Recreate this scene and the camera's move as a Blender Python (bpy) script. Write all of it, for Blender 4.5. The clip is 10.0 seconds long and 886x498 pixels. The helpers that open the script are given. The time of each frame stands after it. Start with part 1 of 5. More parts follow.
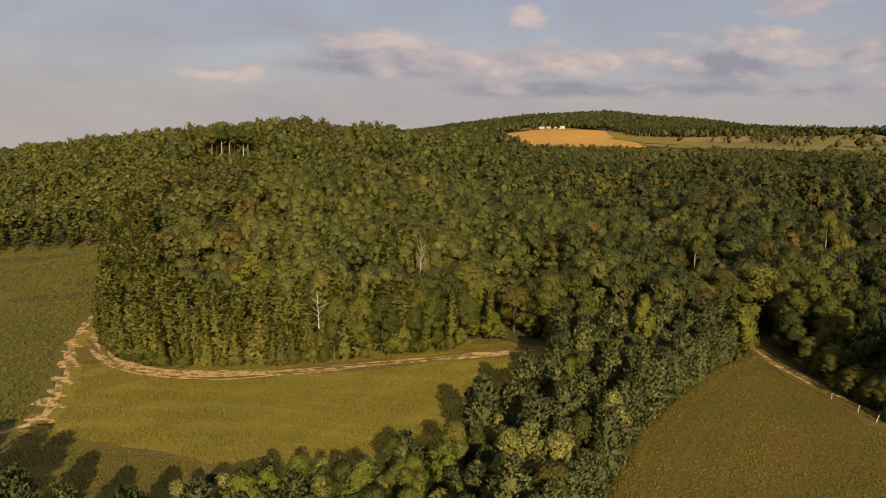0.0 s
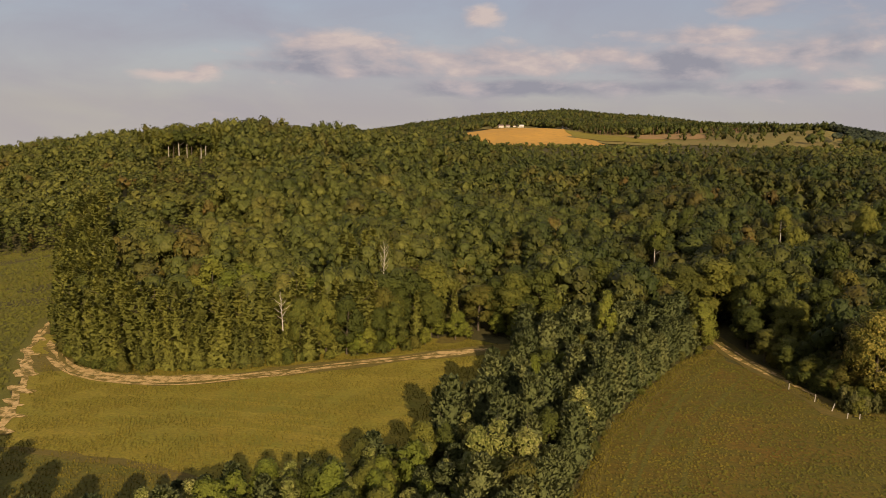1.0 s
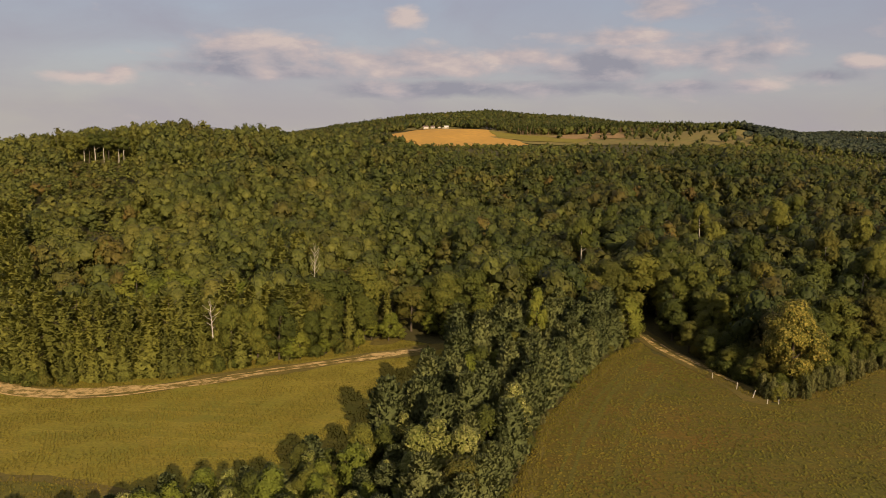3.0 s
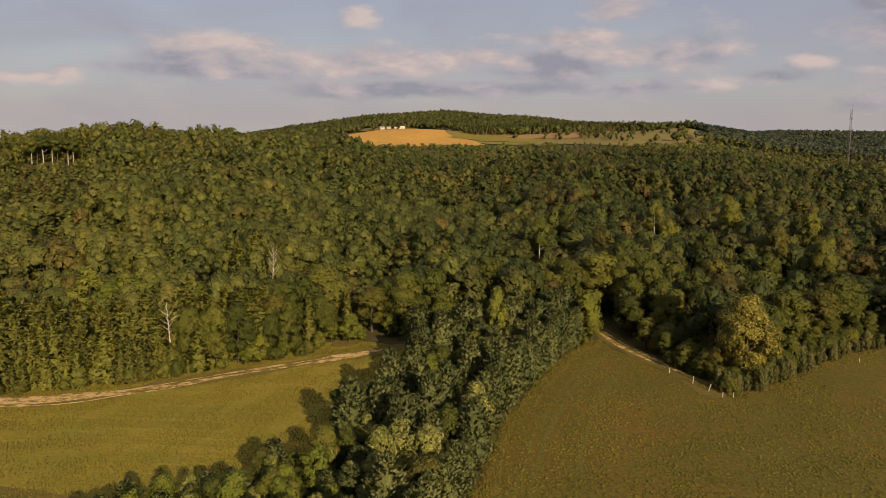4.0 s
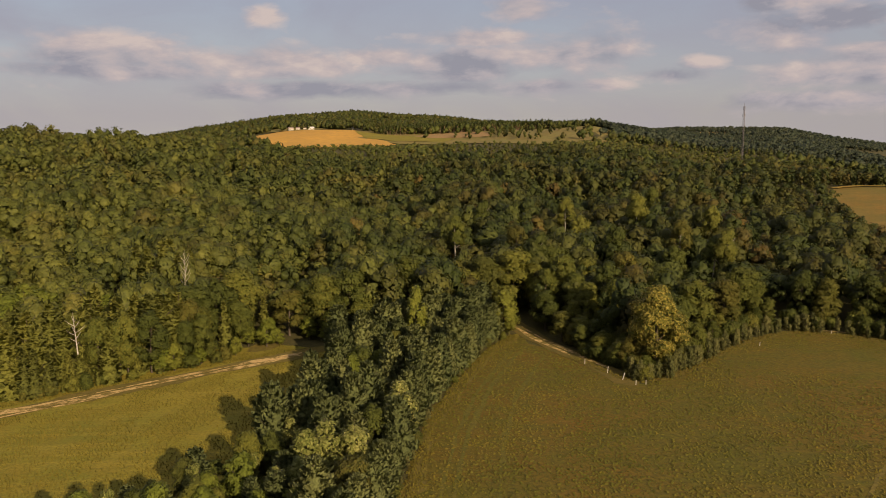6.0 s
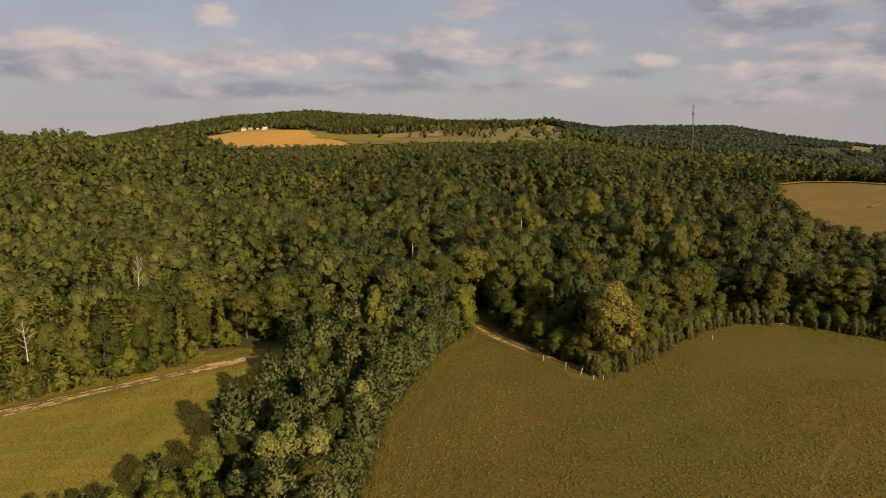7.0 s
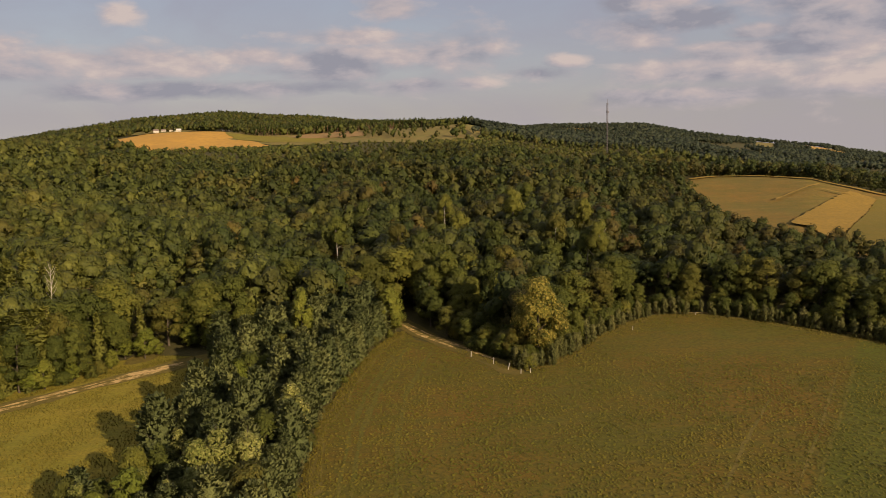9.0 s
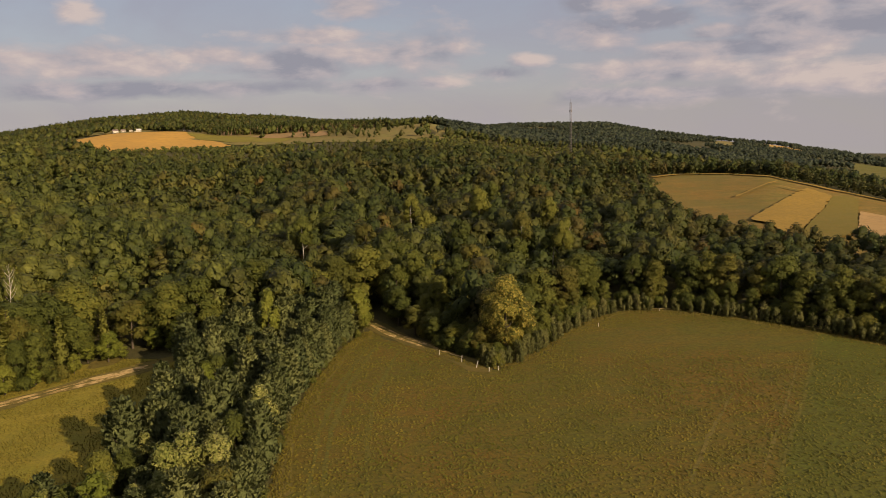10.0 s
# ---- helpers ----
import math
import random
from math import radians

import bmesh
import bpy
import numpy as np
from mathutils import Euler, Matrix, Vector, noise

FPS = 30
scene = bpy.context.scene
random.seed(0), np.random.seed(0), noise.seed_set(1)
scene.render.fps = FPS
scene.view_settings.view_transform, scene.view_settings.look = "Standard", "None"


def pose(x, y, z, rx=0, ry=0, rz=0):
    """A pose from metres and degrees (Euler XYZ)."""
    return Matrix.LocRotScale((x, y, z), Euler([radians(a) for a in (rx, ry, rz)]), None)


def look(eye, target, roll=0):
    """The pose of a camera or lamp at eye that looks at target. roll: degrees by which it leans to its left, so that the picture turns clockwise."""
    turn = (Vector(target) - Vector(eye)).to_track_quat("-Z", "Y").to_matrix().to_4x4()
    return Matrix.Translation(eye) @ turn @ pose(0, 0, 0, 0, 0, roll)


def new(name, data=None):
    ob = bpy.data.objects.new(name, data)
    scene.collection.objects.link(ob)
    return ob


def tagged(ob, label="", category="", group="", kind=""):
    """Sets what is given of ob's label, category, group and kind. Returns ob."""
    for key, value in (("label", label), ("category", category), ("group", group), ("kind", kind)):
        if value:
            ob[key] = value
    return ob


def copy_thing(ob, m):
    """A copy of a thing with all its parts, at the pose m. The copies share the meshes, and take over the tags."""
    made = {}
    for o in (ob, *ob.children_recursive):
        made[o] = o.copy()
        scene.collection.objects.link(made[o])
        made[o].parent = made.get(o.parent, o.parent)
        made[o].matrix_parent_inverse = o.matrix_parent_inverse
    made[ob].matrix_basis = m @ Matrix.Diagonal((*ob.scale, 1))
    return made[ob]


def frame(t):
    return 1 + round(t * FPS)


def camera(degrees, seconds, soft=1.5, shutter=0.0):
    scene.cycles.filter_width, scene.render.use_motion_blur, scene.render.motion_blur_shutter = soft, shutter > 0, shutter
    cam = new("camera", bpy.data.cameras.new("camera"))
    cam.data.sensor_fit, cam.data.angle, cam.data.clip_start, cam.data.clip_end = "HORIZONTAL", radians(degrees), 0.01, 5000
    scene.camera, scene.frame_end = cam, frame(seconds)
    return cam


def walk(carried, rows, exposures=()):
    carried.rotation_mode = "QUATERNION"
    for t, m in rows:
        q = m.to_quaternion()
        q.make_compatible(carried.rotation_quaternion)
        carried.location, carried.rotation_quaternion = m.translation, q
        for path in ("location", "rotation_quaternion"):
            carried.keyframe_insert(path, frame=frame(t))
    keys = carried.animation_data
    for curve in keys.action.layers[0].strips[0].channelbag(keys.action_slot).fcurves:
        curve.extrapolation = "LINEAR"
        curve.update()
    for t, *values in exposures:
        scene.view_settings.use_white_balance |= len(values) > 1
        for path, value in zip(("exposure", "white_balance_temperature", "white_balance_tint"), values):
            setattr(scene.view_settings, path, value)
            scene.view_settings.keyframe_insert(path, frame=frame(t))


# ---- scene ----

EYE_HEIGHT = 46.0
LENS = 58.5

# seconds, heading (degrees right of +y), tilt, lean to the left
VIEW = [
    (0.0, -14.40, -8.32, 1.59), (0.5, -12.93, -8.31, 1.31), (1.0, -11.56, -8.29, 1.11),
    (1.5, -10.24, -8.26, 0.95), (2.0, -9.07, -8.21, 0.79), (3.5, -4.67, -8.10, 0.51),
    (4.0, -3.11, -8.08, 0.38), (4.5, -1.43, -8.05, 0.33), (5.0, 0.00, -8.05, 0.16),
    (5.5, 1.57, -8.06, -0.09), (7.0, 6.46, -8.15, -0.58), (7.5, 7.81, -8.18, -0.73),
    (8.0, 8.99, -8.21, -0.81), (8.5, 10.42, -8.22, -0.96), (9.0, 12.16, -8.26, -1.20),
    (9.5, 13.60, -8.32, -1.41), (10.0, 14.69, -8.36, -1.36),
]
cam = camera(LENS, 10.0, soft=0.5)
rows = []
for t, heading, tilt, lean in VIEW:
    eye = Vector((2.4 - 0.47 * t, 1.6 - 0.30 * t, EYE_HEIGHT))
    h, e = radians(heading), radians(tilt)
    ahead = Vector((math.sin(h) * math.cos(e), math.cos(h) * math.cos(e), math.sin(e)))
    rows.append((t, look(eye, eye + 100 * ahead, lean)))
walk(cam, rows, exposures=[(0.0, 0.42, 7250, 14), (10.0, 0.42, 7250, 14)])

# ---- light ----
SUN_ELEVATION, SUN_HEADING = 20.0, 156.0   # heading: where the sun stands, degrees right of +y
sun = new("sun", bpy.data.lights.new("sun", "SUN"))
sun.data.energy, sun.data.angle, sun.data.color = 5.0, radians(0.6), (1.0, 0.82, 0.58)
sx = math.sin(radians(SUN_HEADING)) * math.cos(radians(SUN_ELEVATION))
sy = math.cos(radians(SUN_HEADING)) * math.cos(radians(SUN_ELEVATION))
sun.matrix_world = look((sx * 900, sy * 900, 900 * math.sin(radians(SUN_ELEVATION))), (0, 0, 0))

world = bpy.data.worlds.new("sky")
scene.world = world
world.use_nodes = True


class Nodes:
    """Short hand for building a node tree."""

    def __init__(self, tree):
        self.tree = tree
        tree.nodes.clear()

    def add(self, kind, **values):
        node = self.tree.nodes.new(kind)
        for key, value in values.items():
            setattr(node, key, value)
        return node

    def put(self, value, socket):
        if isinstance(value, bpy.types.NodeSocket):
            self.tree.links.new(value, socket)
        else:
            socket.default_value = value

    def math(self, op, a, b=0.0, c=None):
        node = self.add("ShaderNodeMath", operation=op)
        self.put(a, node.inputs[0])
        self.put(b, node.inputs[1])
        if c is not None:
            self.put(c, node.inputs[2])
        return node.outputs[0]

    def noise(self, vector, scale, detail=4.0, rough=0.55, distortion=0.0):
        node = self.add("ShaderNodeTexNoise")
        if vector is not None:
            self.put(vector, node.inputs["Vector"])
        node.inputs["Scale"].default_value = scale
        node.inputs["Detail"].default_value = detail
        node.inputs["Roughness"].default_value = rough
        node.inputs["Distortion"].default_value = distortion
        return node.outputs[0]

    def ramp(self, fac, *stops):
        node = self.add("ShaderNodeValToRGB")
        el = node.color_ramp.elements
        while len(el) < len(stops):
            el.new(0.5)
        for e, (place, colour) in zip(el, stops):
            e.position = place
            e.color = (*colour, 1) if len(colour) == 3 else colour
        self.put(fac, node.inputs[0])
        return node.outputs[0]

    def span(self, value, a, b, c=0.0, d=1.0):
        node = self.add("ShaderNodeMapRange")
        self.put(value, node.inputs[0])
        for n, v in enumerate((a, b, c, d)):
            self.put(v, node.inputs[n + 1])
        return node.outputs[0]

    def mix(self, fac, a, b, blend="MIX"):
        node = self.add("ShaderNodeMix", data_type="RGBA", blend_type=blend)
        self.put(fac, node.inputs[0])
        self.put(a if isinstance(a, bpy.types.NodeSocket) else (*a, 1), node.inputs[6])
        self.put(b if isinstance(b, bpy.types.NodeSocket) else (*b, 1), node.inputs[7])
        return node.outputs[2]

    def mapped(self, vector, scale=(1, 1, 1), place=(0, 0, 0), turn=0.0):
        node = self.add("ShaderNodeMapping")
        self.put(vector, node.inputs[0])
        node.inputs["Location"].default_value = place
        node.inputs["Rotation"].default_value = (0, 0, turn)
        node.inputs["Scale"].default_value = scale
        return node.outputs[0]


# clouds: heading, height, half width, half height (degrees), weight, brightness
CLOUD_BANK = [
    (-18.5, 5.4, 5.3, 1.15, 1.0, 0.55), (-18.5, 6.2, 3.7, 0.45, 1.0, 0.85), (-11.3, 5.2, 3.7, 0.55, 1.0, 0.85), (-18.9, 4.4, 6.5, 0.5, 1.0, 0.2),
    (-29.8, 3.6, 2.0, 0.35, 1.0, 0.9), (-28.3, 4.0, 0.9, 0.4, 1.0, 0.95), (-8.7, 5.0, 7.1, 0.9, 0.9, 0.55), (-9.0, 4.5, 3.2, 0.5, 1.0, 0.95),
    (-1.4, 5.5, 2.6, 0.56, 1.0, 0.85), (-6.7, 3.3, 6.0, 0.55, 1.0, 0.12), (6.2, 6.8, 3.9, 0.48, 1.0, 0.85), (4.5, 5.0, 3.4, 1.1, 1.0, 0.22),
    (11.7, 5.8, 4.4, 1.2, 0.95, 0.5), (10.5, 3.5, 2.2, 0.4, 0.9, 0.25), (2.4, 3.4, 6.0, 0.5, 0.8, 0.35), (-9.0, 8.2, 1.2, 0.6, 1.0, 0.8),
]
CLOUD_MASS = [
    (8.5, 8.8, 1.7, 0.7, 1.0, 0.6), (14.6, 3.5, 1.6, 0.36, 1.0, 0.9), (21.0, 4.8, 1.3, 0.4, 1.0, 0.85), (19.1, 4.1, 2.2, 0.44, 0.9, 0.25),
    (25.6, 6.6, 2.2, 1.2, 1.0, 0.6), (28.0, 8.3, 1.3, 0.45, 1.1, 0.9), (29.0, 7.3, 2.6, 0.7, 1.2, 0.1), (25.2, 8.5, 1.6, 0.6, 1.1, 0.2),
    (33.4, 5.1, 3.2, 0.6, 1.3, 0.12), (33.6, 6.2, 1.8, 0.44, 1.2, 0.8), (38.4, 4.9, 2.8, 0.65, 1.2, 0.92), (40.1, 6.2, 4.4, 1.0, 1.3, 0.22),
    (39.2, 8.0, 5.0, 0.9, 1.2, 0.4), (31.0, 3.8, 5.5, 0.8, 1.0, 0.7), (30.0, 2.3, 6.5, 0.6, 0.9, 0.3), (41.0, 3.0, 5.0, 1.1, 0.9, 0.8),
]


def build_sky():
    n = Nodes(world.node_tree)
    way = n.add("ShaderNodeTexCoord").outputs["Generated"]
    xyz = n.add("ShaderNodeSeparateXYZ")
    n.put(way, xyz.inputs[0])
    up = n.math("MAXIMUM", xyz.outputs[2], 0.03)
    level = n.add("ShaderNodeCombineXYZ")
    for k, value in enumerate((xyz.outputs[0], xyz.outputs[1], up)):
        n.put(value, level.inputs[k])
    sky = n.add("ShaderNodeTexSky", sky_type="NISHITA", sun_disc=False)
    sky.sun_elevation, sky.sun_rotation = radians(SUN_ELEVATION), radians(SUN_HEADING)
    sky.air_density, sky.dust_density, sky.ozone_density = 1.0, 1.2, 1.6
    n.put(level.outputs[0], sky.inputs[0])
    heading = n.math("MULTIPLY", n.math("ARCTAN2", xyz.outputs[0], xyz.outputs[1]), 180 / math.pi)
    height = n.math("MULTIPLY", n.math("ARCSINE", xyz.outputs[2]), 180 / math.pi)
    flat = n.add("ShaderNodeCombineXYZ")
    n.put(n.math("MULTIPLY", heading, 0.17), flat.inputs[0])
    n.put(n.math("MULTIPLY", height, 0.42), flat.inputs[1])
    puff = n.noise(flat.outputs[0], 1.3, 9, 0.56, 0.2)
    wisp = n.noise(flat.outputs[0], 0.55, 6, 0.55, 0.5)
    total = glow = mass = None
    for h, e, w, k, weight, shine in CLOUD_BANK + CLOUD_MASS:
        dx = n.math("DIVIDE", n.math("SUBTRACT", heading, h), w)
        dy = n.math("DIVIDE", n.math("SUBTRACT", height, e), k)
        r = n.math("ADD", n.math("MULTIPLY", dx, dx), n.math("MULTIPLY", dy, dy))
        body = n.math("MULTIPLY", n.math("EXPONENT", n.math("MULTIPLY", r, -0.55)), weight)
        total = body if total is None else n.math("MAXIMUM", total, body)
        part_ = n.math("MULTIPLY", body, shine)
        glow = part_ if glow is None else n.math("ADD", glow, part_)
        mass = body if mass is None else n.math("ADD", mass, body)
    high = n.span(height, 11, 30, 0.0, 0.55)
    total = n.math("MAXIMUM", total, high)
    cover = n.span(n.math("ADD", total, n.math("MULTIPLY", n.math("SUBTRACT", puff, 0.5), 1.7)), 0.24, 0.76)
    veil = n.span(wisp, 0.35, 0.70, 0.72, 0.92)
    # lit heads and grey-blue undersides
    shift = n.add("ShaderNodeVectorMath", operation="ADD")
    n.put(flat.outputs[0], shift.inputs[0])
    shift.inputs[1].default_value = (0.20, 0.26, 0)
    above = n.noise(shift.outputs[0], 1.3, 9, 0.56, 0.2)
    shine = n.math("DIVIDE", n.math("ADD", glow, 0.05), n.math("ADD", mass, 0.1))
    lit = n.math("ADD", n.math("MULTIPLY", n.math("SUBTRACT", puff, above), 2.2), n.span(shine, 0.2, 0.8, 0.1, 0.9))
    cloud = n.ramp(n.span(lit, 0.0, 1.0), (0.08, (0.46, 0.515, 0.65)), (0.45, (0.68, 0.70, 0.80)), (0.75, (0.84, 0.80, 0.85)), (1.0, (1.0, 0.93, 0.92)))
    cloud = n.mix(1.0, cloud, (5.2, 4.95, 4.95), "MULTIPLY")
    pale = n.mix(n.span(height, 0.0, 9.0), (3.25, 3.15, 3.65), (2.75, 2.98, 3.92))
    clear = n.mix(veil, sky.outputs[0], pale)
    colour = n.mix(n.math("MULTIPLY", cover, 0.90), clear, cloud)
    back = n.add("ShaderNodeBackground")
    n.put(colour, back.inputs[0])
    back.inputs[1].default_value = 0.085
    out = n.add("ShaderNodeOutputWorld")
    n.put(back.outputs[0], out.inputs[0])


build_sky()

# ---- plan: ground heights by heading and distance ----
HEAD = [-75, -43, -37, -30, -20, -13, -8, -3, 3, 9, 14, 20, 26, 31, 37, 44, 75]
RINGS = {
    0: [0] * 17,
    175: [0] * 17,
    300: [0, 1, 4, 11, 12, 11, 8, 7, 8, 9, 9, 8, 7, 6, 6, 6, 6],
    520: [22, 20, 28, 37, 36, 33, 25, 20, 21, 25, 28, 17, 15, 16, 16, 5, -8],
    700: [-6, -6, 4, 14, 20, 20, 12, 8, 8, 12, 16, 10, 8, 2, -6, -14, -20],
    1050: [-20, -20, -10, 0, 14, 24, 29, 29, 30, 35, 37, 22, 10, -4, -18, -26, -30],
    1320: [-30, -30, -20, 0, 24, 44, 57, 57, 53, 56, 60, 34, 22, 4, -20, -34, -40],
    1750: [-40, -40, -30, 0, 24, 58, 82, 90, 78, 62, 60, 40, 30, 8, -20, -44, -50],
    2600: [-80, -80, -70, -40, 0, 20, 30, 30, 30, 40, 48, 60, 60, 18, -12, -60, -80],
    4900: [-120] * 17,
}


def ground_z(x, y):
    x, y = np.asarray(x, float), np.asarray(y, float)
    head, dist = np.degrees(np.arctan2(x, y)), np.hypot(x, y)
    ds = list(RINGS)
    levels = np.array([np.interp(head, HEAD, RINGS[d]) for d in ds])
    z = levels[0] * 0.0
    for n in range(len(ds) - 1):
        s = np.clip((dist - ds[n]) / (ds[n + 1] - ds[n]), 0, 1)
        s = s * s * (3 - 2 * s) * 0.5 + s * 0.5
        inside = (dist >= ds[n])
        z = np.where(inside, levels[n] * (1 - s) + levels[n + 1] * s, z)
    bump = np.sin(x * 0.031 + 1.3) * np.cos(y * 0.027) + 0.6 * np.sin(x * 0.011 - y * 0.017)
    fold = np.sin(x * 0.052 + 0.7 * np.sin(y * 0.021) + 0.4) * np.cos(y * 0.041 - 0.5) + 0.7 * np.sin(x * 0.083 - y * 0.029 + 2.0)
    wooded = np.clip((26 - head) / 4, 0, 1) * np.clip((dist - 190) / 90, 0, 1) * np.clip((480 - dist) / 90, 0.2, 1) * np.clip((900 - dist) / 250, 0, 1)
    return z + 1.3 * bump * np.clip((dist - 230) / 150, 0, 1) + 2.6 * fold * wooded


# the edges of the fields and of the woods
STRIP_EDGE = [(-100, 22), (-60, 36), (-26, 48), (-8, 62), (-1, 96), (3, 120), (9, 142), (19, 168), (26, 179)]
WOOD_EDGE = [(26, 179), (35, 160), (43, 141), (50, 142), (60, 151), (69, 161), (79, 168.5), (89, 173.5), (99, 170.5), (110, 160), (120, 144.5), (126, 130), (137, 100), (160, 60)]
HAY_EDGE = [(-14, 168), (-27, 174), (-34, 167), (-40, 160), (-52, 150), (-65, 140), (-78, 134), (-88, 131), (-98, 134), (-109, 144), (-121, 157), (-150, 197), (-187, 248), (-215, 222), (-300, 150)]
STRIP_INNER = [(-110, 52), (-62, 66), (-48, 76), (-36, 85), (-28, 93), (-20, 102), (-16, 120), (-13, 135), (-13, 150), (-14, 168)]


def inside(x, y, ring):
    """Which of the points lie in the closed ring."""
    x, y = np.asarray(x, float), np.asarray(y, float)
    hit = np.zeros(x.shape, bool)
    for (ax, ay), (bx, by) in zip(ring, ring[1:] + ring[:1]):
        cross = (ay > y) != (by > y)
        with np.errstate(divide="ignore", invalid="ignore"):
            hit ^= cross & (x < (bx - ax) * (y - ay) / (by - ay if by != ay else 1e-9) + ax)
    return hit


def line_dist(x, y, line):
    best = np.full(np.shape(x), 1e9)
    for (ax, ay), (bx, by) in zip(line, line[1:]):
        dx, dy = bx - ax, by - ay
        s = np.clip(((x - ax) * dx + (y - ay) * dy) / (dx * dx + dy * dy), 0, 1)
        best = np.minimum(best, np.hypot(x - ax - s * dx, y - ay - s * dy))
    return best


RIGHT_FIELD = STRIP_EDGE + WOOD_EDGE[1:] + [(230, 10), (200, -160), (-200, -160), (-180, 0)]
HAY_FIELD = HAY_EDGE + [(-380, 60), (-300, 0), (-180, 20)] + STRIP_INNER
STRIP = STRIP_INNER + STRIP_EDGE[::-1]


def arc_field(h0, h1, d0, d1, count=12):
    ring = [(d0 * math.sin(radians(h)), d0 * math.cos(radians(h))) for h in np.linspace(h0, h1, count)]
    return ring + [(d1 * math.sin(radians(h)), d1 * math.cos(radians(h))) for h in np.linspace(h1, h0, count)]


def polar(*spots):
    return [(d * math.sin(radians(h)), d * math.cos(radians(h))) for h, d in spots]


SLOPE_FIELD = polar((29.0, 486), (29.3, 440), (30.2, 390), (31.6, 342), (33.4, 305), (35, 288), (39, 272), (46, 265), (62, 262), (62, 440), (55, 440), (47, 447), (42.8, 460), (38.4, 482), (36, 500), (33.8, 514), (31, 503))

# ---- materials ----
def material(name):
    m = bpy.data.materials.new(name)
    m.use_nodes = True
    return m, Nodes(m.node_tree)


def finish(n, colour, rough, bump=None, strength=0.4, distance=0.1, metal=0.0, translucent=0.0):
    out = n.add("ShaderNodeOutputMaterial")
    bsdf = n.add("ShaderNodeBsdfPrincipled")
    n.put(colour if isinstance(colour, bpy.types.NodeSocket) else (*colour, 1), bsdf.inputs["Base Color"])
    n.put(rough, bsdf.inputs["Roughness"])
    bsdf.inputs["Metallic"].default_value = metal
    bsdf.inputs["Specular IOR Level"].default_value = 0.25
    if bump is not None:
        node = n.add("ShaderNodeBump")
        node.inputs["Strength"].default_value, node.inputs["Distance"].default_value = strength, distance
        n.put(bump, node.inputs["Height"])
        n.put(node.outputs[0], bsdf.inputs["Normal"])
    if translucent:
        thin = n.add("ShaderNodeBsdfTranslucent")
        n.put(colour, thin.inputs[0])
        both = n.add("ShaderNodeMixShader")
        both.inputs[0].default_value = translucent
        n.put(bsdf.outputs[0], both.inputs[1])
        n.put(thin.outputs[0], both.inputs[2])
        n.put(both.outputs[0], out.inputs[0])
    else:
        n.put(bsdf.outputs[0], out.inputs[0])


def place_of(n):
    return n.add("ShaderNodeNewGeometry").outputs["Position"]


def leaf_material(name, dark, mid, light, joined=False, autumn=(0.15, 0.085, 0.020), dried=0.0, share=0.36, grain=3.0, gap_shade=0.40):
    """Foliage: one tone a tree, another a clump."""
    m, n = material(name)
    clump = n.add("ShaderNodeNewGeometry").outputs["Random Per Island"]
    if joined:
        tone = n.add("ShaderNodeAttribute", attribute_name="tone").outputs["Fac"]
        dry = n.add("ShaderNodeAttribute", attribute_name="dry").outputs["Fac"]
    else:
        tone = n.add("ShaderNodeObjectInfo").outputs["Random"]
        dry = n.span(n.math("FRACT", n.math("MULTIPLY", tone, 7.31)), 0.7, 1.0, 0.0, dried)
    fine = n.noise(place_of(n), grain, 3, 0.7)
    fac = n.math("ADD", n.math("MULTIPLY", tone, 1 - share), n.math("MULTIPLY", clump, share))
    fac = n.math("ADD", fac, n.math("MULTIPLY", n.math("SUBTRACT", fine, 0.5), 0.35))
    colour = n.ramp(fac, (0.08, dark), (0.5, mid), (0.95, light))
    colour = n.mix(n.math("MULTIPLY", dry, n.span(clump, 0.0, 1.0, 0.45, 1.0)), colour, autumn)
    # shade of the gaps between leaves, put into the colour by fine noise
    colour = n.mix(n.span(fine, 0.40, 0.58, gap_shade, 0.0), colour, n.mix(0.72, colour, (0.006, 0.008, 0.002)))
    finish(n, colour, 0.6, fine, 0.9, 0.45, translucent=0.30)
    return m


def soil_material(name, a, b, c, fine=1.4, broad=0.05):
    m, n = material(name)
    p = place_of(n)
    wide = n.noise(p, broad, 5)
    small = n.noise(p, fine, 6, 0.65)
    base = n.mix(n.span(wide, 0.35, 0.65), a, b)
    colour = n.mix(n.span(small, 0.45, 0.72), base, c)
    finish(n, colour, 0.95, small, 0.8, 0.25)
    return m


def track_material(name, low=0.51, high=0.64):
    """Bare sand broken by dry grass."""
    m, n = material(name)
    p = place_of(n)
    sand = n.mix(n.span(n.noise(p, 0.9, 5, 0.7), 0.35, 0.7), (0.58, 0.40, 0.17), (0.42, 0.28, 0.105))
    weeds = n.mix(n.span(n.noise(p, 2.0, 4), 0.4, 0.65), (0.19, 0.135, 0.028), (0.11, 0.088, 0.018))
    colour = n.mix(n.span(n.noise(p, 0.45, 6, 0.75), low, high), sand, weeds)
    finish(n, colour, 0.95, n.noise(p, 2.5, 5, 0.7), 0.8, 0.2)
    return m


